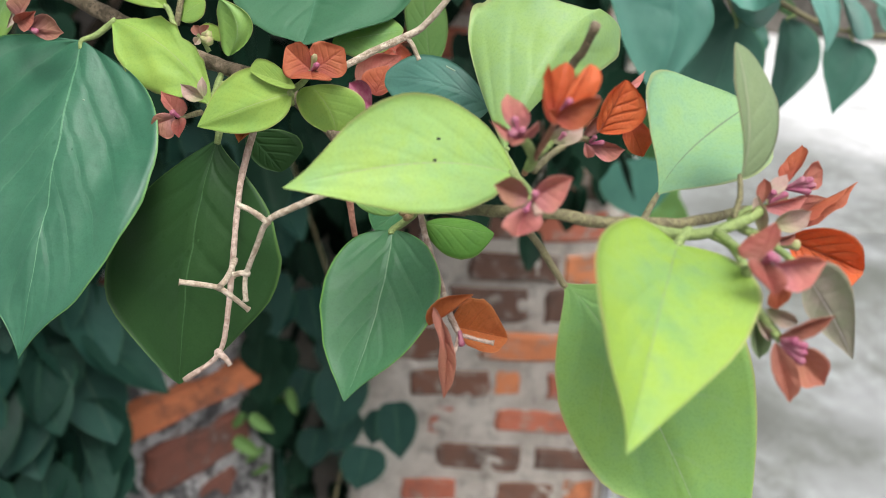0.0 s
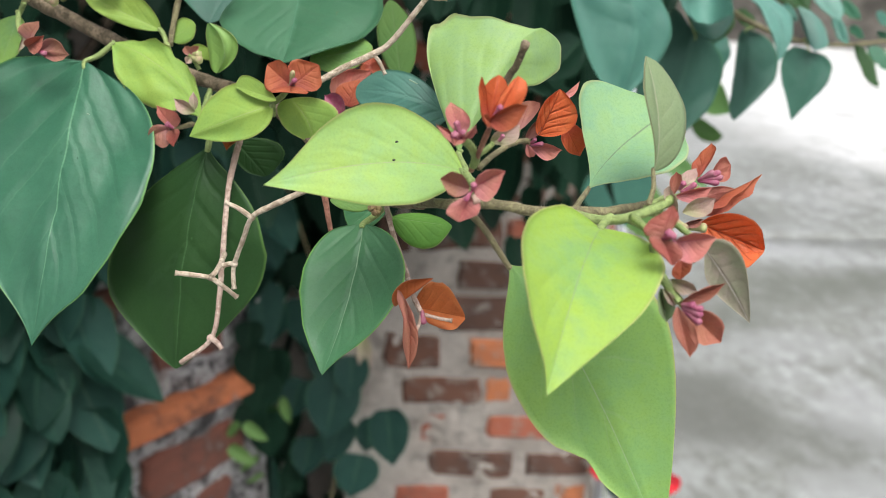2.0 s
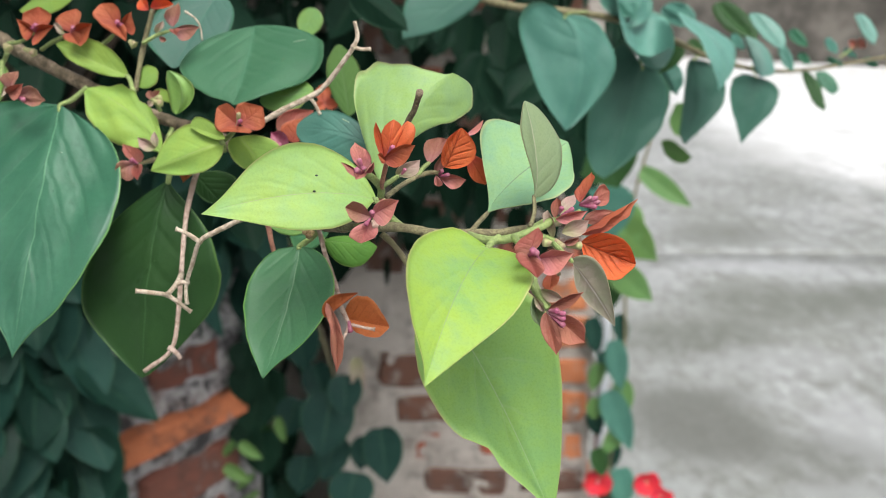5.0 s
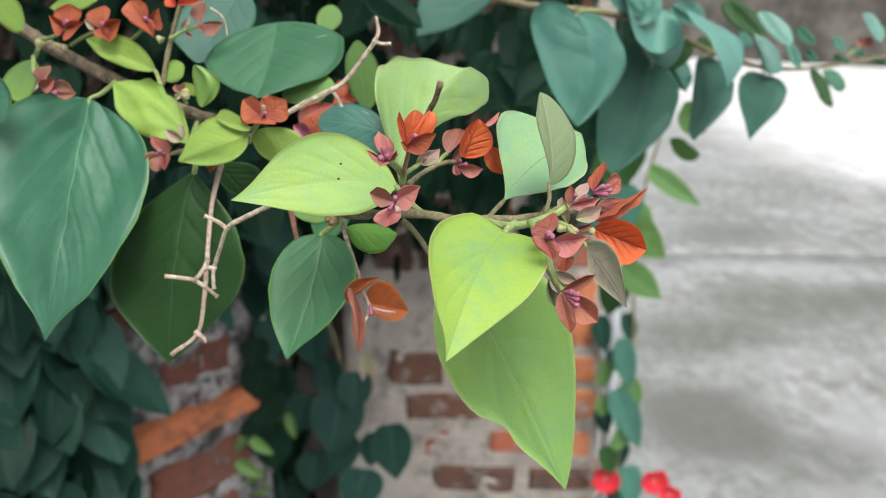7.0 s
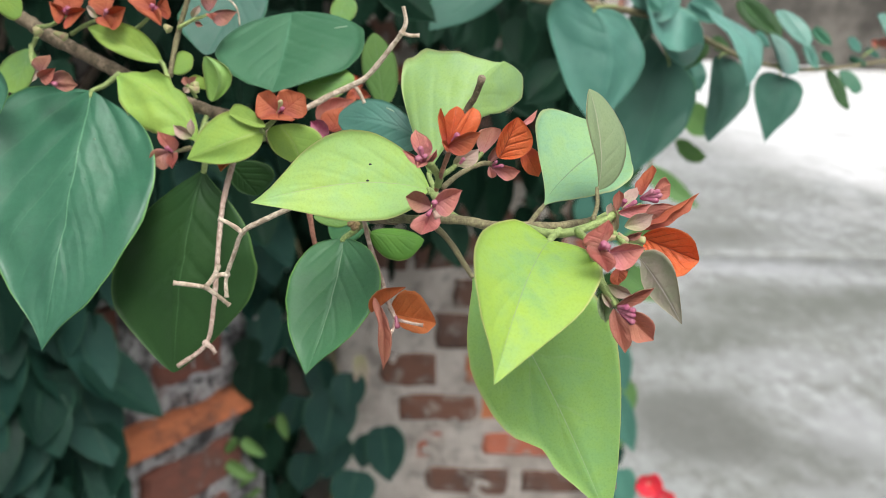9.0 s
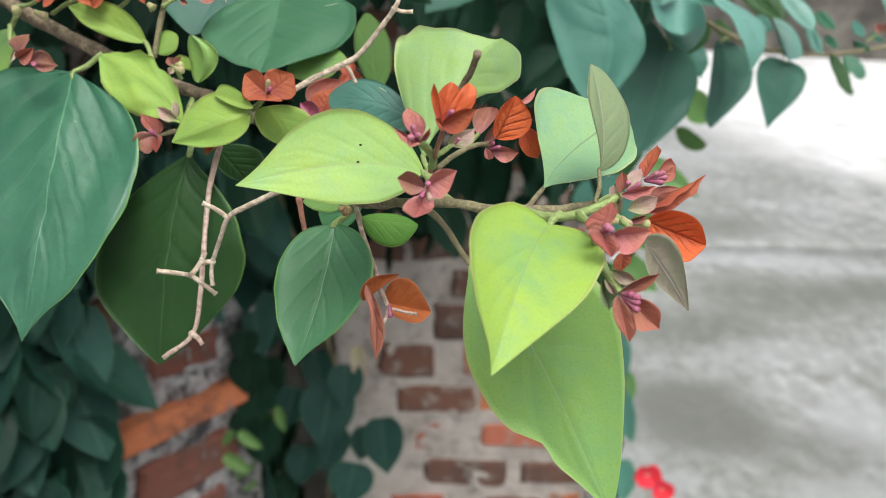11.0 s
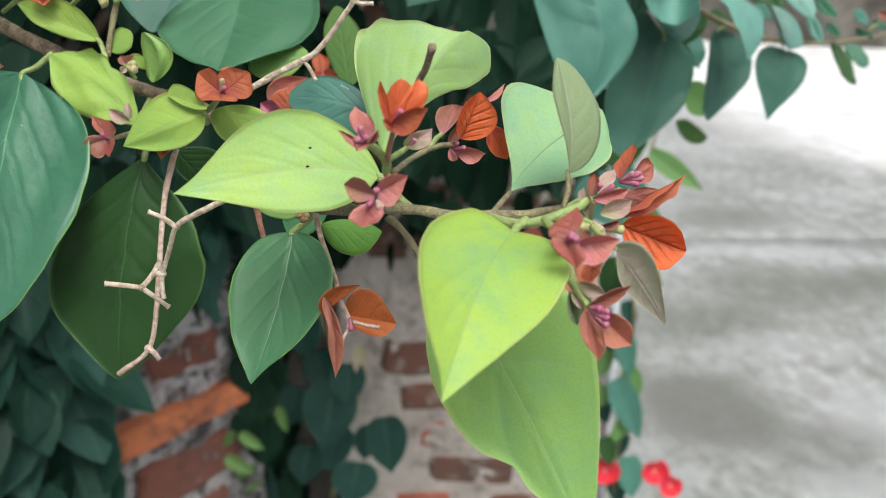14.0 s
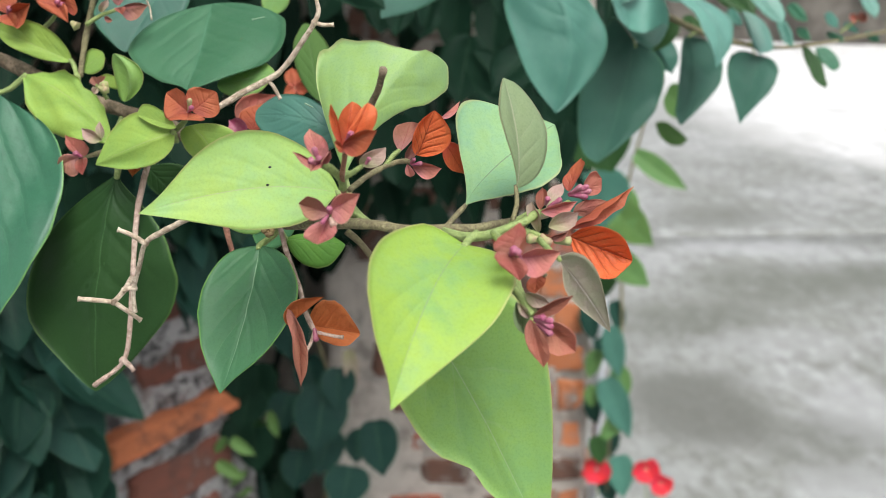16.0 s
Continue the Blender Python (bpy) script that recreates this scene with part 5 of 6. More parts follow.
leaf(near, FRESH, (-0.0587, 0.2580, 1.3320), (-0.0661, 0.2580, 1.3353), (-0.0628, 0.2580, 1.3320), (-0.0620, 0.2580, 1.3361), a=0.6, b=0.7, rows=12, half=4)
leaf(near, GREEN, (-0.0297, 0.2620, 1.3318), (-0.0093, 0.2520, 1.3364), (-0.0187, 0.2540, 1.3290), (-0.0191, 0.2620, 1.3396), a=0.6, b=0.6, rows=18, half=6)
leaf(near, SPRIG, (-0.0026, 0.3100, 1.3206), (-0.0063, 0.3100, 1.3492), (-0.0113, 0.3100, 1.3358), (0.0029, 0.3100, 1.3359), a=0.6, b=0.6, rows=18, half=6)
leaf(near, GREEN, (-0.0180, 0.3300, 1.3629), (-0.0232, 0.3300, 1.3511), (-0.0150, 0.3300, 1.3559), (-0.0249, 0.3300, 1.3594), a=0.6, b=0.6, rows=14, half=4)
leaf(near, TEAL, (0.0135, 0.2260, 1.3203), (-0.0131, 0.2350, 1.3258), (-0.0019, 0.2290, 1.3163), (0.0001, 0.2350, 1.3316), via=(0.0020, 0.2300, 1.3250), a=0.55, b=0.5, rows=20, half=7, label="blue-green leaf with a black speck")
leaf(near, GREEN, (-0.1274, 0.2800, 1.3430), (-0.1354, 0.2800, 1.3269), (-0.1272, 0.2800, 1.3334), (-0.1402, 0.2800, 1.3355), a=0.6, b=0.6, rows=16, half=5, petiole=((-0.1239, 0.2770, 1.3474),))
leaf(near, FRESH, (-0.1383, 0.2650, 1.3689), (-0.1230, 0.2650, 1.3559), (-0.1299, 0.2650, 1.3551), (-0.1264, 0.2650, 1.3670), a=0.6, b=0.6, rows=16, half=5)
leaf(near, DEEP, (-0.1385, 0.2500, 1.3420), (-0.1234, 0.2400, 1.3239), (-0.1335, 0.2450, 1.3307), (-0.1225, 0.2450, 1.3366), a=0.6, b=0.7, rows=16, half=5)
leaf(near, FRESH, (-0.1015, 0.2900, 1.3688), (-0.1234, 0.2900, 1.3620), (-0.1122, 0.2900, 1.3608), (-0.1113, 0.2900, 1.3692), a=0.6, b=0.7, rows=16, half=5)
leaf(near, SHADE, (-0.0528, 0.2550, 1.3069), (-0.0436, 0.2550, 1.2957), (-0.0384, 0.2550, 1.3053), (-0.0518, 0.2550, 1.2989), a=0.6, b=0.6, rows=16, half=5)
leaf(near, GREEN, (-0.0178, 0.2050, 1.3004), (-0.0072, 0.2050, 1.2986), (-0.0126, 0.2050, 1.2974), (-0.0124, 0.2050, 1.3019), a=0.6, b=0.7, rows=14, half=4)
leaf(near, LUSH, (-0.0016, 0.2060, 1.2954), (0.0147, 0.2040, 1.2939), (0.0063, 0.2020, 1.2881), (0.0073, 0.2080, 1.2962), a=0.55, b=0.7, cup=0.1, rows=20, half=6, petiole=((-0.0037, 0.2060, 1.2995),), pr=0.0007)
leaf(near, MID, (-0.0035, 0.2400, 1.2935), (-0.0159, 0.2400, 1.2835), (-0.0078, 0.2400, 1.2846), (-0.0156, 0.2400, 1.2918), a=0.6, b=0.7, rows=14, half=4)

for p in ((0.0011, 0.1735, 1.3218), (0.0005, 0.1725, 1.3178), (-0.0041, 0.2335, 1.3233)):
    bm = bmesh.new()
    bmesh.ops.create_icosphere(bm, subdivisions=1, radius=0.00035, matrix=Matrix.Translation(Vector(p) + Vector((0, -0.0012, 0.0003))) @ Matrix.Diagonal((1.3, 0.6, 0.8, 1)))
    part("speck", bm, SPOT, near)

# dry twigs
stem("twig", near, DRY, 0.00095, 0.00065, (-0.0485, 0.2410, 1.3098), (-0.0513, 0.2360, 1.2973), (-0.0524, 0.2300, 1.2819), (-0.0532, 0.2250, 1.2670), (-0.0552, 0.2200, 1.2543), (-0.0643, 0.2180, 1.2471), label="bare pinkish dry twig", swell=1.2, forks=((0.0009, 0.0007, (-0.0553, 0.2200, 1.2543), (-0.0534, 0.2190, 1.2532), (-0.0522, 0.2190, 1.2513)),))
stem("twig", near, STRAW, 0.0008, 0.0007, (-0.0503, 0.2210, 1.2800), (-0.0496, 0.2100, 1.2793), (-0.0506, 0.2050, 1.2782), label="pale forked dry twig", forks=(
    (0.0007, 0.0006, (-0.0506, 0.2050, 1.2782), (-0.0552, 0.2040, 1.2792), (-0.0597, 0.2030, 1.2801)),
    (0.0007, 0.0006, (-0.0506, 0.2050, 1.2782), (-0.0471, 0.2050, 1.2755), (-0.0439, 0.2060, 1.2723))))
stem("twig", near, STRAW, 0.0009, 0.0006, (-0.0182, 0.1880, 1.3088), (-0.0237, 0.1900, 1.3057), (-0.0311, 0.1920, 1.3018), (-0.0366, 0.1940, 1.2982), (-0.0398, 0.1970, 1.2910), (-0.0430, 0.2000, 1.2838), label="pale forked dry twig", forks=(
    (0.0007, 0.0006, (-0.0366, 0.1940, 1.2982), (-0.0396, 0.1930, 1.3008), (-0.0427, 0.1920, 1.3026)),
    (0.0006, 0.0006, (-0.0430, 0.2000, 1.2838), (-0.0434, 0.2000, 1.2809), (-0.0433, 0.2000, 1.2769)),
    (0.0007, 0.0007, (-0.0429, 0.2000, 1.2838), (-0.0443, 0.2000, 1.2838), (-0.0459, 0.2000, 1.2833))))
stem("twig", near, STRAW, 0.001, 0.0006, (-0.0248, 0.2320, 1.3278), (-0.0158, 0.2300, 1.3328), (-0.0070, 0.2280, 1.3371), (-0.0027, 0.2270, 1.3402), (0.0038, 0.2240, 1.3480), (0.0073, 0.2220, 1.3528), (0.0085, 0.2220, 1.3561), (0.0078, 0.2220, 1.3605), label="bare pale twig with side spurs", forks=(
    (0.0007, 0.0005, (0.0073, 0.2220, 1.3528), (0.0095, 0.2220, 1.3521), (0.0126, 0.2220, 1.3521)),
    (0.0006, 0.0005, (-0.0077, 0.2280, 1.3368), (-0.0061, 0.2280, 1.3349), (-0.0043, 0.2280, 1.3312))))
stem("twig", near, WOOD, 0.0008, 0.00075, (0.0232, 0.1720, 1.3324), (0.0259, 0.1700, 1.3377), (0.0271, 0.1680, 1.3400), (0.0286, 0.1650, 1.3449), label="cut grey-brown twig stub", swell=1.25)
stem("twig", near, REDTWIG, 0.0009, 0.0007, (-0.0204, 0.2150, 1.2992), (-0.0198, 0.2160, 1.2936), (-0.0191, 0.2170, 1.2885), label="reddish hanging twig")
stem("twig", near, STALK, 0.0009, 0.0009, (-0.0650, 0.2620, 1.3633), (-0.0691, 0.2640, 1.3534), (-0.0719, 0.2640, 1.3443), (-0.0734, 0.2620, 1.3353), label="red-brown flower stalk")
stem("twig", near, DRY, 0.0008, 0.0006, (-0.0032, 0.2050, 1.3004), (-0.0008, 0.2020, 1.2916), (0.0025, 0.1980, 1.2835), (0.0042, 0.1930, 1.2795), (0.0070, 0.1900, 1.2741), label="dry stalk of the faded flower", forks=(
    (0.0005, 0.0005, (0.0070, 0.1900, 1.2741), (0.0061, 0.1860, 1.2719), (0.0034, 0.1820, 1.2684)),
    (0.0005, 0.0005, (0.0070, 0.1900, 1.2741), (0.0106, 0.1880, 1.2739), (0.0148, 0.1870, 1.2735))))

# brown resting buds at the node under the lime leaf
bud(near, NODE, (-0.0052, 0.2040, 1.2994), (-0.0073, 0.2015, 1.2989), 0.0013, "resting_bud")
bud(near, NODE, (-0.0052, 0.2040, 1.2991), (-0.0060, 0.2015, 1.2975), 0.0014, "resting_bud")
bud(near, NODE, (-0.0049, 0.2040, 1.2991), (-0.0046, 0.2015, 1.2990), 0.0012, "resting_bud")
bud(near, NODE, (-0.0054, 0.2040, 1.2988), (-0.0049, 0.2015, 1.2979), 0.0011, "resting_bud")

# faded hanging flower
faded = cluster(near, 0.0007, (0.0042, 0.1930, 1.2795), (0.0057, 0.1910, 1.2765), (0.0072, 0.1900, 1.2739), material=DRY, label="faded orange hanging flower")
bract(faded, DRIED, (0.0054, 0.1930, 1.2749), (0.0185, 0.1960, 1.2710), (0.0102, 0.1965, 1.2808), (0.0115, 0.1935, 1.2690), b=0.55, a=0.55)
bract(faded, DRIED, (0.0002, 0.1890, 1.2764), (0.0099, 0.1900, 1.2838), (0.0016, 0.1875, 1.2830), (0.0054, 0.1865, 1.2812), b=0.6)
bract(faded, RUST, (0.0014, 0.1880, 1.2808), (0.0038, 0.1810, 1.2624), (-0.0002, 0.1835, 1.2776), (0.0042, 0.1835, 1.2703), b=0.9)
bud(faded, MAGENTA, (0.0071, 0.1890, 1.2754), (0.0076, 0.1870, 1.2724), 0.0012)

# three-bract pink flower on the stem
pink = cluster(near, 0.0007, (0.0185, 0.1680, 1.3111), (0.0179, 0.1580, 1.3139), (0.0169, 0.1490, 1.3165), material=SHOOT, label="small dusky pink three-bract flower")
bract(pink, DUSK, (0.0167, 0.1490, 1.3167), (0.0108, 0.1485, 1.3189), (0.0133, 0.1472, 1.3160), (0.0140, 0.1472, 1.3209), b=0.7)
bract(pink, PINK, (0.0172, 0.1480, 1.3172), (0.0237, 0.1465, 1.3211), (0.0195, 0.1457, 1.3213), (0.0207, 0.1457, 1.3155), b=0.95)
bract(pink, PINK, (0.0168, 0.1480, 1.3155), (0.0146, 0.1455, 1.3108), (0.0121, 0.1457, 1.3129), (0.0187, 0.1457, 1.3127), b=0.6)
bud(pink, MAGENTA, (0.0170, 0.1470, 1.3167), (0.0158, 0.1445, 1.3155), 0.0008)
bud(pink, MAGENTA, (0.0173, 0.1470, 1.3170), (0.0175, 0.1455, 1.3187), 0.001)
bud(pink, BLUSH, (0.0174, 0.1470, 1.3160), (0.0183, 0.1455, 1.3146), 0.0012, "flower_bud")

# upper cluster
upper = cluster(near, 0.0007, (0.0181, 0.1720, 1.3159), (0.0185, 0.1660, 1.3192), (0.0190, 0.1600, 1.3223), (0.0199, 0.1550, 1.3261), (0.0207, 0.1515, 1.3292), material=REDTWIG, label="orange and pink flower cluster")
stem("stalk", upper, SHOOT, 0.001, 0.0008, (0.0184, 0.1680, 1.3178), (0.0185, 0.1630, 1.3208), (0.0169, 0.1580, 1.3242), (0.0152, 0.1550, 1.3261))
stem("stalk", upper, STALK, 0.0007, 0.0006, (0.0196, 0.1700, 1.3168), (0.0229, 0.1760, 1.3185), (0.0276, 0.1840, 1.3197), (0.0319, 0.1910, 1.3196), (0.0342, 0.1940, 1.3182))
stem("stalk", upper, SHOOT, 0.0006, 0.0005, (0.0188, 0.1620, 1.3212), (0.0210, 0.1660, 1.3219), (0.0226, 0.1700, 1.3224))
stem("stalk", upper, SHOOT, 0.0006, 0.0005, (0.0276, 0.1840, 1.3200), (0.0292, 0.1890, 1.3213), (0.0306, 0.1950, 1.3215))
bract(upper, ORANGE, (0.0206, 0.1535, 1.3289), (0.0223, 0.1545, 1.3392), (0.0189, 0.1570, 1.3342), (0.0243, 0.1570, 1.3346), b=0.32, drip=0, fold=0.05, bend=0.1, cup=-0.3, rag=0.02)
bract(upper, ORANGE, (0.0211, 0.1515, 1.3292), (0.0258, 0.1505, 1.3394), (0.0223, 0.1505, 1.3348), (0.0272, 0.1500, 1.3350), b=0.32, drip=0, fold=0.05, bend=0.1, cup=-0.3, rag=0.02)
bract(upper, ORANGE, (0.0202, 0.1505, 1.3298), (0.0185, 0.1475, 1.3395), (0.0181, 0.1500, 1.3355), (0.0198, 0.1500, 1.3357), b=0.7)
bract(upper, VERMILION, (0.0202, 0.1490, 1.3306), (0.0276, 0.1475, 1.3341), (0.0237, 0.1467, 1.3340), (0.0242, 0.1467, 1.3294), b=0.75)
bract(upper, VERMILION, (0.0205, 0.1490, 1.3300), (0.0188, 0.1470, 1.3320), (0.0194, 0.1470, 1.3323), (0.0194, 0.1470, 1.3300))
bud(upper, MAGENTA, (0.0213, 0.1490, 1.3318), (0.0226, 0.1475, 1.3339), 0.001)
bract(upper, PINK, (0.0148, 0.1555, 1.3265), (0.0127, 0.1570, 1.3333), (0.0118, 0.1573, 1.3298), (0.0167, 0.1573, 1.3295), b=0.95)
bract(upper, PINK, (0.0149, 0.1540, 1.3258), (0.0096, 0.1510, 1.3295), (0.0121, 0.1515, 1.3283), (0.0126, 0.1515, 1.3257))
bract(upper, PINK, (0.0153, 0.1535, 1.3262), (0.0178, 0.1500, 1.3297), (0.0160, 0.1507, 1.3281), (0.0175, 0.1507, 1.3282))
bract(upper, PINK, (0.0153, 0.1540, 1.3266), (0.0133, 0.1505, 1.3253), (0.0130, 0.1517, 1.3265), (0.0151, 0.1517, 1.3252), b=0.7)
bud(upper, MAGENTA, (0.0148, 0.1540, 1.3265), (0.0139, 0.1535, 1.3299), 0.001)
bud(upper, MAGENTA, (0.0146, 0.1530, 1.3261), (0.0133, 0.1505, 1.3278), 0.0012)
bud(upper, MAGENTA, (0.0149, 0.1530, 1.3264), (0.0153, 0.1505, 1.3283), 0.0009)
bract(upper, BLUSH, (0.0223, 0.1700, 1.3226), (0.0284, 0.1695, 1.3268), (0.0235, 0.1688, 1.3256), (0.0271, 0.1688, 1.3231), b=0.8)
bud(upper, MAGENTA, (0.0237, 0.1680, 1.3233), (0.0248, 0.1675, 1.3249), 0.0008)
bract(upper, DUSK, (0.0308, 0.1965, 1.3210), (0.0337, 0.1985, 1.3283), (0.0293, 0.1985, 1.3261), (0.0357, 0.1985, 1.3262), b=0.6)
bract(upper, VEINED, (0.0353, 0.1910, 1.3209), (0.0398, 0.1900, 1.3323), (0.0347, 0.1890, 1.3276), (0.0435, 0.1890, 1.3249), a=0.6, b=0.62, drip=0.2, quilt=0.018, wave=0.05, rows=24, half=9)
bract(upper, PINK, (0.0413, 0.2005, 1.3289), (0.0467, 0.2040, 1.3329), (0.0430, 0.2022, 1.3300), (0.0448, 0.2022, 1.3293))
bract(upper, ORANGE, (0.0423, 0.1990, 1.3231), (0.0475, 0.2020, 1.3138), (0.0475, 0.2015, 1.3207), (0.0423, 0.2015, 1.3175), b=0.8)
bract(upper, PINK, (0.0339, 0.1935, 1.3176), (0.0415, 0.1930, 1.3170), (0.0370, 0.1923, 1.3189), (0.0376, 0.1923, 1.3146))
bract(upper, DUSK, (0.0324, 0.1925, 1.3195), (0.0359, 0.1920, 1.3254), (0.0326, 0.1913, 1.3224), (0.0354, 0.1913, 1.3218))
bract(upper, PINK, (0.0326, 0.1925, 1.3185), (0.0334, 0.1920, 1.3151), (0.0321, 0.1913, 1.3165), (0.0345, 0.1913, 1.3165))
bud(upper, MAGENTA, (0.0336, 0.1925, 1.3182), (0.0365, 0.1910, 1.3189), 0.0009)
bud(upper, MAGENTA, (0.0334, 0.1925, 1.3185), (0.0346, 0.1910, 1.3202), 0.0008)

# cluster at the tip of the shoot
end = cluster(near, 0.0008, (0.0568, 0.1650, 1.3094), (0.0617, 0.1690, 1.3108), (0.0671, 0.1740, 1.3102), (0.0721, 0.1790, 1.3110), material=SHOOT, label="orange-red flower cluster at the shoot's end")
bract(end, VERMILION, (0.0724, 0.1805, 1.3133), (0.0756, 0.1830, 1.3212), (0.0717, 0.1827, 1.3161), (0.0760, 0.1807, 1.3186))
bract(end, RUST, (0.0759, 0.1820, 1.3126), (0.0810, 0.1840, 1.3157), (0.0777, 0.1840, 1.3175), (0.0795, 0.1840, 1.3120), b=0.8)
bud(end, MAGENTA, (0.0721, 0.1795, 1.3127), (0.0767, 0.1775, 1.3153), 0.0011)
bud(end, MAGENTA, (0.0721, 0.1795, 1.3127), (0.0774, 0.1775, 1.3141), 0.0011)
bud(end, MAGENTA, (0.0721, 0.1795, 1.3127), (0.0766, 0.1775, 1.3126), 0.0011)
bud(end, MAGENTA, (0.0721, 0.1795, 1.3127), (0.0751, 0.1775, 1.3154), 0.0011)
bract(end, VERMILION, (0.0731, 0.1790, 1.3043), (0.0896, 0.1860, 1.3130), (0.0794, 0.1805, 1.3092), (0.0816, 0.1835, 1.3063))
bract(end, RUST, (0.0740, 0.1825, 1.3076), (0.0844, 0.1850, 1.3094), (0.0774, 0.1847, 1.3102), (0.0788, 0.1847, 1.3060))
bract(end, VEINED, (0.0723, 0.1755, 1.3032), (0.0865, 0.1705, 1.2983), (0.0815, 0.1720, 1.3065), (0.0787, 0.1710, 1.2950), b=0.72, a=0.55, drip=0.3, rag=0.03, wave=0.04, quilt=0.045, rows=26, half=10, label="veined bright orange bract")
bract(end, RUST, (0.0643, 0.1710, 1.3110), (0.0648, 0.1720, 1.3164), (0.0630, 0.1710, 1.3140), (0.0658, 0.1710, 1.3145))
bract(end, BLUSH, (0.0659, 0.1720, 1.3114), (0.0698, 0.1740, 1.3168), (0.0661, 0.1735, 1.3149), (0.0696, 0.1735, 1.3140), b=0.9)
bract(end, PINK, (0.0642, 0.1690, 1.3112), (0.0728, 0.1700, 1.3132), (0.0678, 0.1685, 1.3135), (0.0682, 0.1685, 1.3105), b=0.9)
bract(end, BLUSH, (0.0658, 0.1675, 1.3078), (0.0727, 0.1665, 1.3114), (0.0680, 0.1660, 1.3116), (0.0706, 0.1660, 1.3078), label="whitish young bract")
bract(end, BLUSH, (0.0632, 0.1660, 1.3068), (0.0616, 0.1655, 1.3144), (0.0602, 0.1648, 1.3126), (0.0635, 0.1648, 1.3107), b=0.8, label="whitish young bract")
bract(end, DUSK, (0.0661, 0.1670, 1.3052), (0.0702, 0.1660, 1.3068), (0.0678, 0.1650, 1.3072), (0.0684, 0.1650, 1.3054), cup=0.4)
bud(end, BUDGREEN, (0.0638, 0.1650, 1.3066), (0.0656, 0.1625, 1.3051), 0.0016, "flower_bud")
bud(end, BUDGREEN, (0.0672, 0.1670, 1.3045), (0.0709, 0.1650, 1.3051), 0.0016, "flower_bud")
bud(end, BUDGREEN, (0.0642, 0.1650, 1.3056), (0.0603, 0.1635, 1.3062), 0.0017, "flower_bud")
bud(end, MAGENTA, (0.0652, 0.1695, 1.3127), (0.0657, 0.1680, 1.3148), 0.001)
bud(end, MAGENTA, (0.0661, 0.1715, 1.3116), (0.0692, 0.1705, 1.3139), 0.001)
stem("stalk", end, SHOOT, 0.0009, 0.0007, (0.0573, 0.1650, 1.3091), (0.0605, 0.1650, 1.3075), (0.0626, 0.1650, 1.3067), (0.0642, 0.1650, 1.3058))

# two lower flowers
lower = cluster(near, 0.0009, (0.0524, 0.1580, 1.3091), (0.0538, 0.1490, 1.3087), (0.0547, 0.1420, 1.3091), material=SHOOT, label="dusky red hanging flowers and buds")
bract(lower, RUST, (0.0545, 0.1405, 1.3097), (0.0565, 0.1415, 1.3158), (0.0511, 0.1420, 1.3110), (0.0576, 0.1420, 1.3126), b=0.75)
bract(lower, RUST, (0.0541, 0.1390, 1.3098), (0.0560, 0.1365, 1.3050), (0.0507, 0.1373, 1.3093), (0.0573, 0.1373, 1.3074), b=0.7)
bract(lower, PINK, (0.0564, 0.1385, 1.3091), (0.0645, 0.1380, 1.3104), (0.0593, 0.1368, 1.3121), (0.0592, 0.1368, 1.3060), b=0.95)
bud(lower, MAGENTA, (0.0543, 0.1390, 1.3096), (0.0551, 0.1365, 1.3118), 0.0013)
bud(lower, MAGENTA, (0.0543, 0.1390, 1.3098), (0.0561, 0.1365, 1.3111), 0.0011)
bud(lower, MAGENTA, (0.0563, 0.1385, 1.3096), (0.0569, 0.1365, 1.3074), 0.0009)
bract(lower, VERMILION, (0.0608, 0.1460, 1.3036), (0.0602, 0.1455, 1.2989), (0.0584, 0.1457, 1.3011), (0.0625, 0.1457, 1.3022), b=0.8)
bud(lower, STALK, (0.0609, 0.1445, 1.3046), (0.0622, 0.1425, 1.3039), 0.0008)
bud(lower, STALK, (0.0618, 0.1445, 1.3055), (0.0631, 0.1425, 1.3065), 0.0008)
stem("stalk", lower, SHOOT, 0.0009, 0.0007, (0.0542, 0.1460, 1.3066), (0.0549, 0.1455, 1.3033), (0.0559, 0.1450, 1.3004), (0.0576, 0.1430, 1.2981), (0.0592, 0.1405, 1.2960))
bract(lower, BLUSH, (0.0579, 0.1440, 1.2998), (0.0632, 0.1420, 1.2979), (0.0611, 0.1420, 1.3002), (0.0598, 0.1420, 1.2976), cup=0.4)
bract(lower, RUST, (0.0594, 0.1405, 1.2959), (0.0673, 0.1380, 1.3011), (0.0626, 0.1383, 1.2998), (0.0636, 0.1383, 1.2972))
bract(lower, RUST, (0.0588, 0.1400, 1.2953), (0.0612, 0.1365, 1.2859), (0.0572, 0.1373, 1.2917), (0.0619, 0.1373, 1.2901), b=0.9)
bract(lower, RUST, (0.0609, 0.1410, 1.2944), (0.0685, 0.1405, 1.2875), (0.0668, 0.1407, 1.2938), (0.0625, 0.1407, 1.2888), b=0.8)
bract(lower, OLIVE, (0.0563, 0.1450, 1.2975), (0.0578, 0.1435, 1.2905), (0.0554, 0.1427, 1.2941), (0.0588, 0.1427, 1.2945), cup=0.5)
bract(lower, BLUSH, (0.0564, 0.1435, 1.2980), (0.0588, 0.1420, 1.2945), (0.0566, 0.1417, 1.2961), (0.0585, 0.1417, 1.2966))
bud(lower, MAGENTA, (0.0596, 0.1395, 1.2958), (0.0631, 0.1370, 1.2959), 0.0011)
bud(lower, MAGENTA, (0.0595, 0.1395, 1.2954), (0.0631, 0.1370, 1.2946), 0.0011)
bud(lower, MAGENTA, (0.0599, 0.1395, 1.2947), (0.0630, 0.1370, 1.2929), 0.0011)
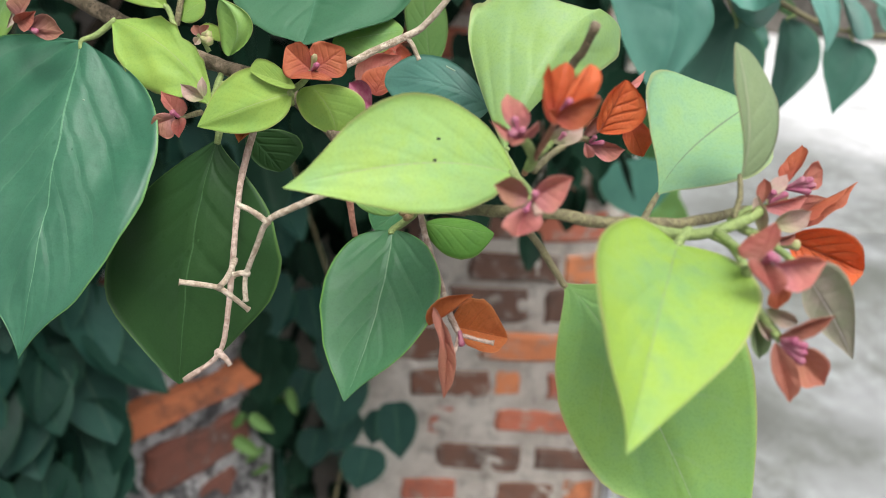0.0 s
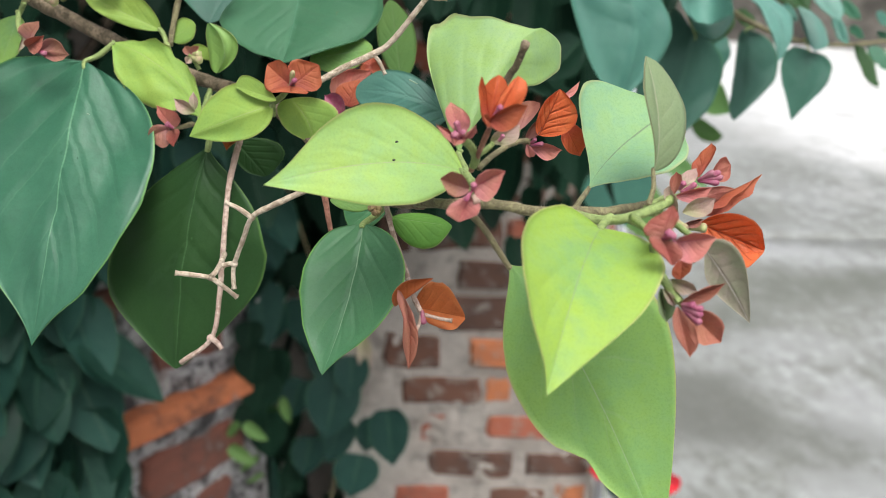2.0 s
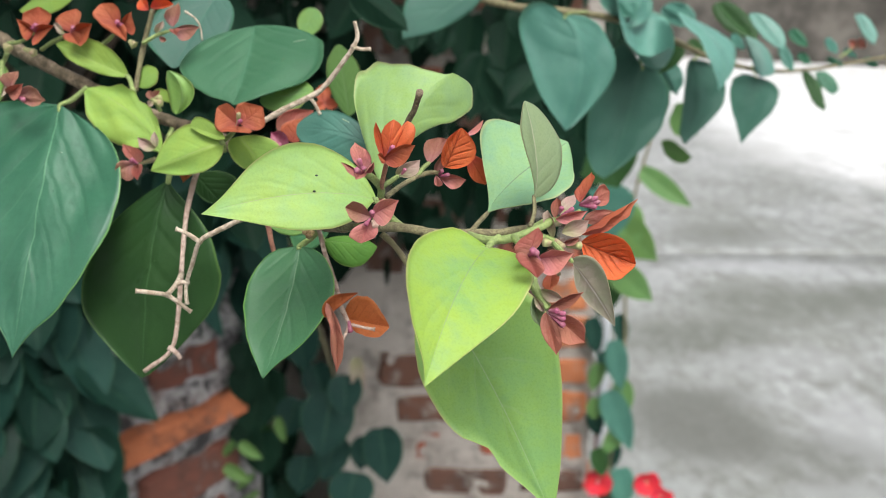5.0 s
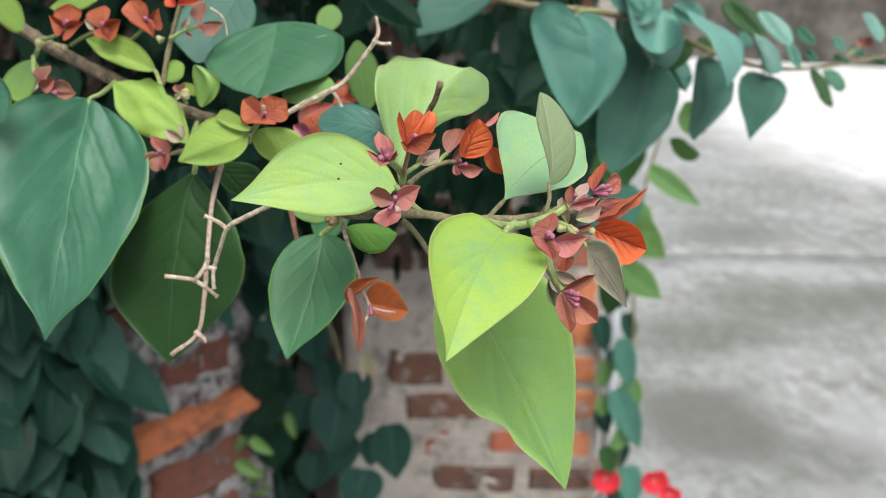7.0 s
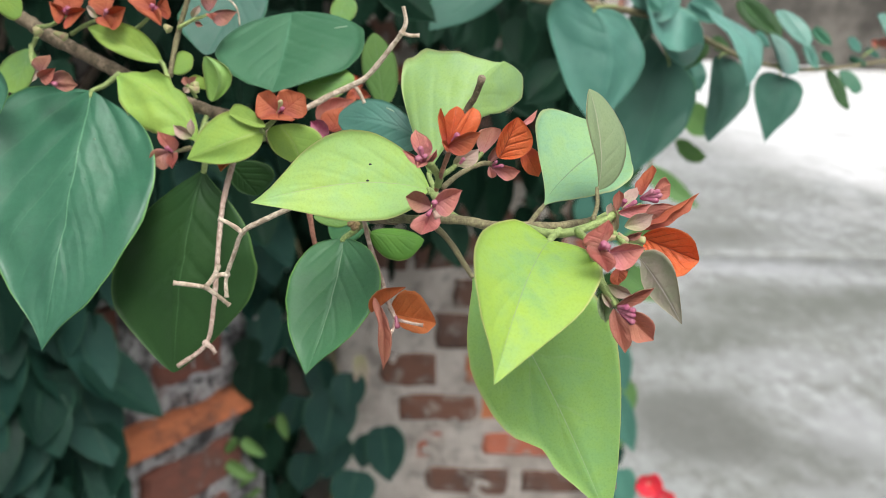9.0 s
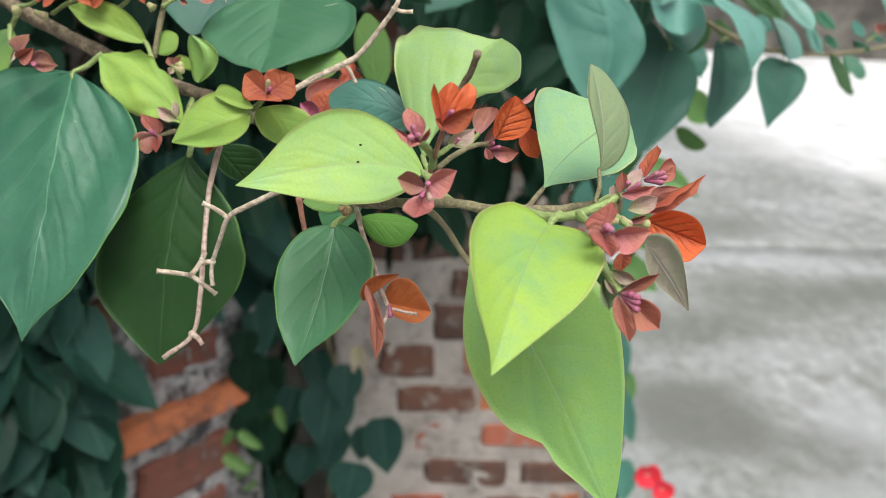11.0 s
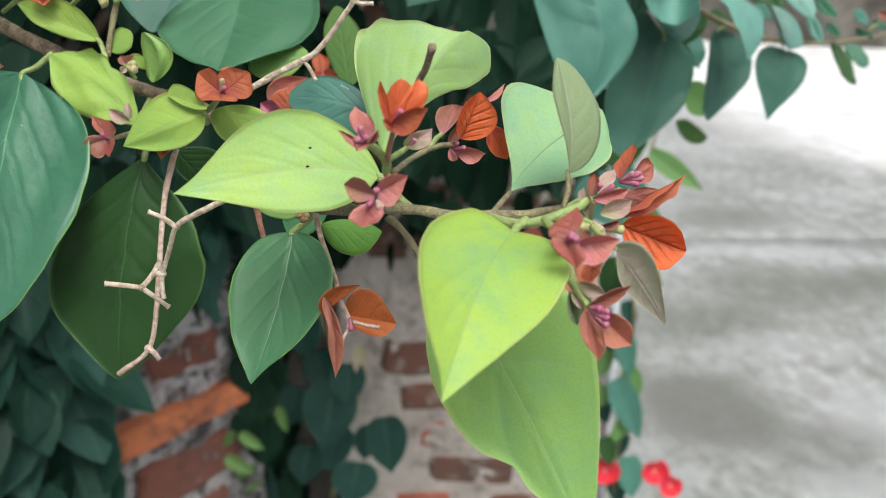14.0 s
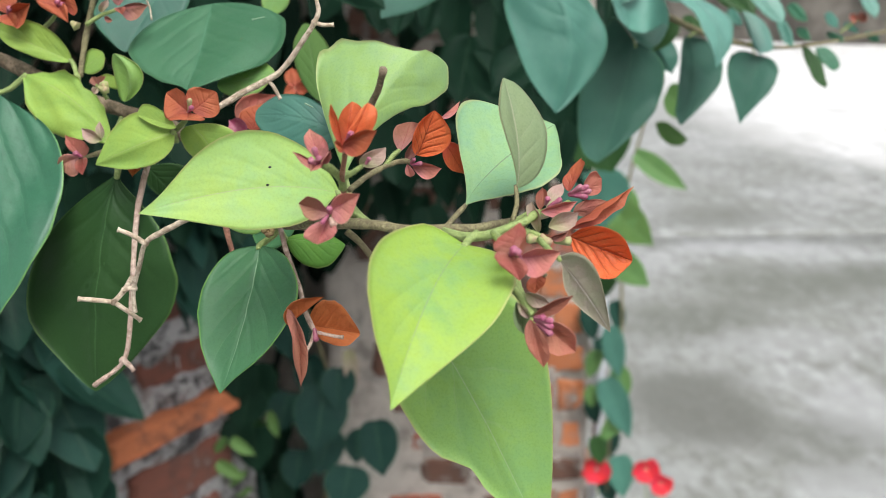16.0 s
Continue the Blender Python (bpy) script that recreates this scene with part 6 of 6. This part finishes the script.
bud(lower, MAGENTA, (0.0595, 0.1395, 1.2959), (0.0614, 0.1370, 1.2967), 0.0011)

# flowers along the woody stem
side = cluster(near, 0.0009, (-0.0370, 0.2360, 1.3218), (-0.0336, 0.2320, 1.3245), (-0.0312, 0.2290, 1.3275), material=SHOOT, label="orange flower in a leaf joint")
bract(side, VERMILION, (-0.0312, 0.2290, 1.3277), (-0.0377, 0.2310, 1.3331), (-0.0371, 0.2300, 1.3261), (-0.0323, 0.2300, 1.3339), b=0.55)
bract(side, VERMILION, (-0.0302, 0.2290, 1.3280), (-0.0232, 0.2310, 1.3332), (-0.0307, 0.2300, 1.3342), (-0.0235, 0.2300, 1.3265), b=0.6)
bract(side, VERMILION, (-0.0309, 0.2270, 1.3277), (-0.0300, 0.2225, 1.3263), (-0.0358, 0.2238, 1.3253), (-0.0254, 0.2238, 1.3250), b=0.9)
bud(side, MAGENTA, (-0.0309, 0.2275, 1.3277), (-0.0289, 0.2240, 1.3299), 0.0011)
bud(side, BUDGREEN, (-0.0310, 0.2285, 1.3275), (-0.0298, 0.2260, 1.3320), 0.0011, "flower_bud")
bract(side, RUST, (-0.0217, 0.2500, 1.3226), (-0.0101, 0.2550, 1.3294), (-0.0201, 0.2525, 1.3286), (-0.0126, 0.2525, 1.3233), b=0.8)
bract(side, VERMILION, (-0.0166, 0.2460, 1.3196), (-0.0131, 0.2480, 1.3275), (-0.0200, 0.2470, 1.3245), (-0.0121, 0.2470, 1.3218), b=0.8)
bract(side, MAGENTA, (-0.0171, 0.2430, 1.3163), (-0.0236, 0.2460, 1.3230), (-0.0216, 0.2445, 1.3174), (-0.0176, 0.2445, 1.3227))
bract(side, VERMILION, (-0.0167, 0.3450, 1.3218), (-0.0181, 0.3490, 1.3297), (-0.0208, 0.3470, 1.3255), (-0.0138, 0.3470, 1.3262), b=0.7)
bract(side, VERMILION, (-0.0160, 0.3430, 1.3220), (-0.0100, 0.3390, 1.3215), (-0.0130, 0.3420, 1.3246), (-0.0134, 0.3420, 1.3195), b=0.7)
bract(side, VERMILION, (-0.0167, 0.3430, 1.3220), (-0.0204, 0.3390, 1.3201), (-0.0200, 0.3420, 1.3230), (-0.0176, 0.3420, 1.3189), b=0.7)
stem("stalk", side, STALK, 0.0006, 0.0008, (-0.0165, 0.3450, 1.3220), (-0.0200, 0.3490, 1.3136), (-0.0244, 0.3450, 1.3083))

tops = cluster(near, 0.0008, (-0.1262, 0.2840, 1.3503), (-0.1176, 0.2760, 1.3516), (-0.1095, 0.2685, 1.3553), material=SHOOT, label="red-orange flower on the woody stem")
bract(tops, VERMILION, (-0.1093, 0.2685, 1.3555), (-0.1082, 0.2710, 1.3637), (-0.1140, 0.2708, 1.3600), (-0.1037, 0.2708, 1.3597), b=0.6)
bract(tops, VERMILION, (-0.1093, 0.2675, 1.3555), (-0.1133, 0.2640, 1.3596), (-0.1098, 0.2648, 1.3585), (-0.1119, 0.2648, 1.3530))
bract(tops, VERMILION, (-0.1086, 0.2675, 1.3553), (-0.1008, 0.2640, 1.3574), (-0.1048, 0.2648, 1.3575), (-0.1069, 0.2648, 1.3506))
bud(tops, MAGENTA, (-0.1088, 0.2670, 1.3554), (-0.1071, 0.2645, 1.3579), 0.0014)
bud(tops, MAGENTA, (-0.1088, 0.2670, 1.3554), (-0.1085, 0.2645, 1.3572), 0.0012)
tops = cluster(near, 0.0008, (-0.1142, 0.2840, 1.3481), (-0.1064, 0.2770, 1.3516), (-0.0971, 0.2685, 1.3542), material=SHOOT, label="red-orange flower on the woody stem")
bract(tops, VERMILION, (-0.0964, 0.2685, 1.3550), (-0.0951, 0.2710, 1.3630), (-0.1020, 0.2708, 1.3593), (-0.0933, 0.2708, 1.3602), b=0.6)
bract(tops, VERMILION, (-0.0949, 0.2675, 1.3549), (-0.0878, 0.2650, 1.3581), (-0.0914, 0.2652, 1.3581), (-0.0904, 0.2652, 1.3509), b=0.8)
bract(tops, VERMILION, (-0.0962, 0.2670, 1.3549), (-0.0927, 0.2640, 1.3509), (-0.0976, 0.2645, 1.3526), (-0.0917, 0.2645, 1.3541))
bract(tops, BLUSH, (-0.0987, 0.2680, 1.3547), (-0.1016, 0.2660, 1.3582), (-0.0997, 0.2660, 1.3580), (-0.1002, 0.2660, 1.3549))
bud(tops, MAGENTA, (-0.0959, 0.2670, 1.3549), (-0.0940, 0.2645, 1.3572), 0.0013)
tops = cluster(near, 0.0008, (-0.0963, 0.2840, 1.3468), (-0.0870, 0.2770, 1.3517), (-0.0791, 0.2665, 1.3564), material=SHOOT, label="red-orange flower on the woody stem")
bract(tops, VERMILION, (-0.0788, 0.2665, 1.3570), (-0.0853, 0.2690, 1.3648), (-0.0867, 0.2688, 1.3594), (-0.0785, 0.2688, 1.3633), b=0.6)
bract(tops, VERMILION, (-0.0786, 0.2650, 1.3568), (-0.0752, 0.2620, 1.3522), (-0.0841, 0.2625, 1.3580), (-0.0752, 0.2625, 1.3571), b=0.7)
bract(tops, VERMILION, (-0.0773, 0.2650, 1.3573), (-0.0731, 0.2630, 1.3623), (-0.0754, 0.2630, 1.3603), (-0.0720, 0.2630, 1.3551))
bud(tops, MAGENTA, (-0.0785, 0.2655, 1.3567), (-0.0783, 0.2630, 1.3592), 0.0013)
bud(tops, MAGENTA, (-0.0784, 0.2655, 1.3567), (-0.0764, 0.2630, 1.3582), 0.0012)
bud(tops, BUDGREEN, (-0.0744, 0.2630, 1.3523), (-0.0724, 0.2620, 1.3508), 0.0022, "flower_bud")
bud(tops, BUDGREEN, (-0.1145, 0.2700, 1.3492), (-0.1098, 0.2680, 1.3476), 0.0022, "flower_bud")
bud(tops, BUDGREEN, (-0.1220, 0.2720, 1.3504), (-0.1200, 0.2700, 1.3488), 0.0026, "flower_bud")
tops = cluster(near, 0.0007, (-0.0700, 0.2630, 1.3515), (-0.0654, 0.2630, 1.3541), (-0.0602, 0.2640, 1.3560), material=SHOOT, label="dusky pink flower on a side stalk")
bract(tops, DUSK, (-0.0594, 0.2640, 1.3571), (-0.0572, 0.2660, 1.3654), (-0.0619, 0.2660, 1.3611), (-0.0566, 0.2660, 1.3605))
bract(tops, DUSK, (-0.0586, 0.2630, 1.3563), (-0.0493, 0.2620, 1.3573), (-0.0539, 0.2615, 1.3580), (-0.0546, 0.2615, 1.3526))
bract(tops, RUST, (-0.0592, 0.2630, 1.3564), (-0.0576, 0.2610, 1.3544), (-0.0596, 0.2610, 1.3557), (-0.0560, 0.2610, 1.3561))
bract(tops, BLUSH, (-0.0650, 0.2635, 1.3551), (-0.0622, 0.2630, 1.3593), (-0.0647, 0.2622, 1.3574), (-0.0618, 0.2622, 1.3572))
bract(tops, DUSK, (-0.0642, 0.2635, 1.3534), (-0.0615, 0.2630, 1.3526), (-0.0627, 0.2622, 1.3540), (-0.0628, 0.2622, 1.3521))
bract(tops, ORANGE, (-0.0667, 0.2620, 1.3629), (-0.0694, 0.2620, 1.3669), (-0.0698, 0.2610, 1.3634), (-0.0664, 0.2610, 1.3665))
bract(tops, ORANGE, (-0.0660, 0.2620, 1.3636), (-0.0577, 0.2620, 1.3649), (-0.0622, 0.2610, 1.3670), (-0.0611, 0.2610, 1.3634))
tops = cluster(near, 0.0008, (-0.1254, 0.2750, 1.3444), (-0.1199, 0.2620, 1.3391), (-0.1123, 0.2500, 1.3362), material=SHOOT, label="dusky red flower under the stem")
bract(tops, DUSK, (-0.1123, 0.2500, 1.3371), (-0.1087, 0.2500, 1.3428), (-0.1140, 0.2490, 1.3411), (-0.1086, 0.2490, 1.3401), b=0.7)
bract(tops, RUST, (-0.1124, 0.2490, 1.3354), (-0.1063, 0.2470, 1.3389), (-0.1104, 0.2470, 1.3382), (-0.1076, 0.2470, 1.3342))
bract(tops, DUSK, (-0.1089, 0.2480, 1.3341), (-0.0989, 0.2460, 1.3335), (-0.1033, 0.2460, 1.3384), (-0.1032, 0.2460, 1.3316))
bract(tops, BLUSH, (-0.1147, 0.2540, 1.3397), (-0.1159, 0.2500, 1.3336), (-0.1147, 0.2510, 1.3374), (-0.1134, 0.2510, 1.3361))
bud(tops, MAGENTA, (-0.1095, 0.2475, 1.3345), (-0.1054, 0.2450, 1.3337), 0.0012)
tops = cluster(near, 0.0008, (-0.0646, 0.2500, 1.3129), (-0.0665, 0.2470, 1.3126), (-0.0688, 0.2440, 1.3122), material=STALK, label="dusky pink flower under a leaf")
bract(tops, RUST, (-0.0687, 0.2440, 1.3124), (-0.0737, 0.2440, 1.3193), (-0.0724, 0.2450, 1.3152), (-0.0669, 0.2450, 1.3166))
bract(tops, DUSK, (-0.0700, 0.2430, 1.3125), (-0.0764, 0.2420, 1.3101), (-0.0739, 0.2415, 1.3137), (-0.0710, 0.2415, 1.3071), b=0.7)
bract(tops, RUST, (-0.0687, 0.2430, 1.3121), (-0.0686, 0.2410, 1.3073), (-0.0701, 0.2410, 1.3101), (-0.0659, 0.2410, 1.3114), b=0.8)
bud(tops, MAGENTA, (-0.0685, 0.2420, 1.3127), (-0.0703, 0.2405, 1.3145), 0.0012)
bract(tops, BLUSH, (-0.0621, 0.2430, 1.3177), (-0.0682, 0.2430, 1.3215), (-0.0658, 0.2420, 1.3175), (-0.0633, 0.2420, 1.3207))
bract(tops, BLUSH, (-0.0617, 0.2420, 1.3184), (-0.0619, 0.2420, 1.3238), (-0.0630, 0.2410, 1.3209), (-0.0603, 0.2410, 1.3210))
bract(tops, DRIED, (-0.0494, 0.2360, 1.3101), (-0.0512, 0.2340, 1.3078), (-0.0517, 0.2340, 1.3103), (-0.0474, 0.2340, 1.3104))
tops = cluster(near, 0.0007, (-0.0621, 0.2520, 1.3292), (-0.0638, 0.2520, 1.3321), (-0.0651, 0.2520, 1.3338), material=SHOOT, label="blush young buds in a leaf joint")
bract(tops, DUSK, (-0.0645, 0.2520, 1.3331), (-0.0662, 0.2520, 1.3362), (-0.0664, 0.2510, 1.3344), (-0.0640, 0.2510, 1.3358))
bract(tops, DUSK, (-0.0638, 0.2510, 1.3337), (-0.0615, 0.2510, 1.3365), (-0.0639, 0.2500, 1.3360), (-0.0619, 0.2500, 1.3350))
bract(tops, BLUSH, (-0.0644, 0.2510, 1.3329), (-0.0656, 0.2500, 1.3311), (-0.0657, 0.2495, 1.3328), (-0.0638, 0.2495, 1.3314))
bud(tops, BUDGREEN, (-0.0636, 0.2500, 1.3330), (-0.0605, 0.2480, 1.3322), 0.0019, "flower_bud")
bud(tops, BUDGREEN, (-0.0635, 0.2510, 1.3338), (-0.0610, 0.2490, 1.3340), 0.0017, "flower_bud")
stem("tendril", near, STRAW, 0.00035, 0.0003, (-0.0543, 0.2620, 1.3626), (-0.0508, 0.2620, 1.3602), (-0.0492, 0.2620, 1.3571), (-0.0488, 0.2620, 1.3527), label="thin dry tendril")
for p, q in (((-0.0161, 0.2585, 1.3526), (-0.0119, 0.2575, 1.3534)), ((0.0024, 0.2325, 1.3296), (0.0047, 0.2315, 1.3286)), ((-0.0917, 0.2385, 1.3176), (-0.0911, 0.2383, 1.3174))):
    bm = bmesh.new()
    tube(bm, (Vector(p) + Vector((0, -0.0022, 0)), Vector(q) + Vector((0, -0.0022, 0))), 0.00022, 0.00018, sides=6)
    part("scratch", bm, SCAR, near)
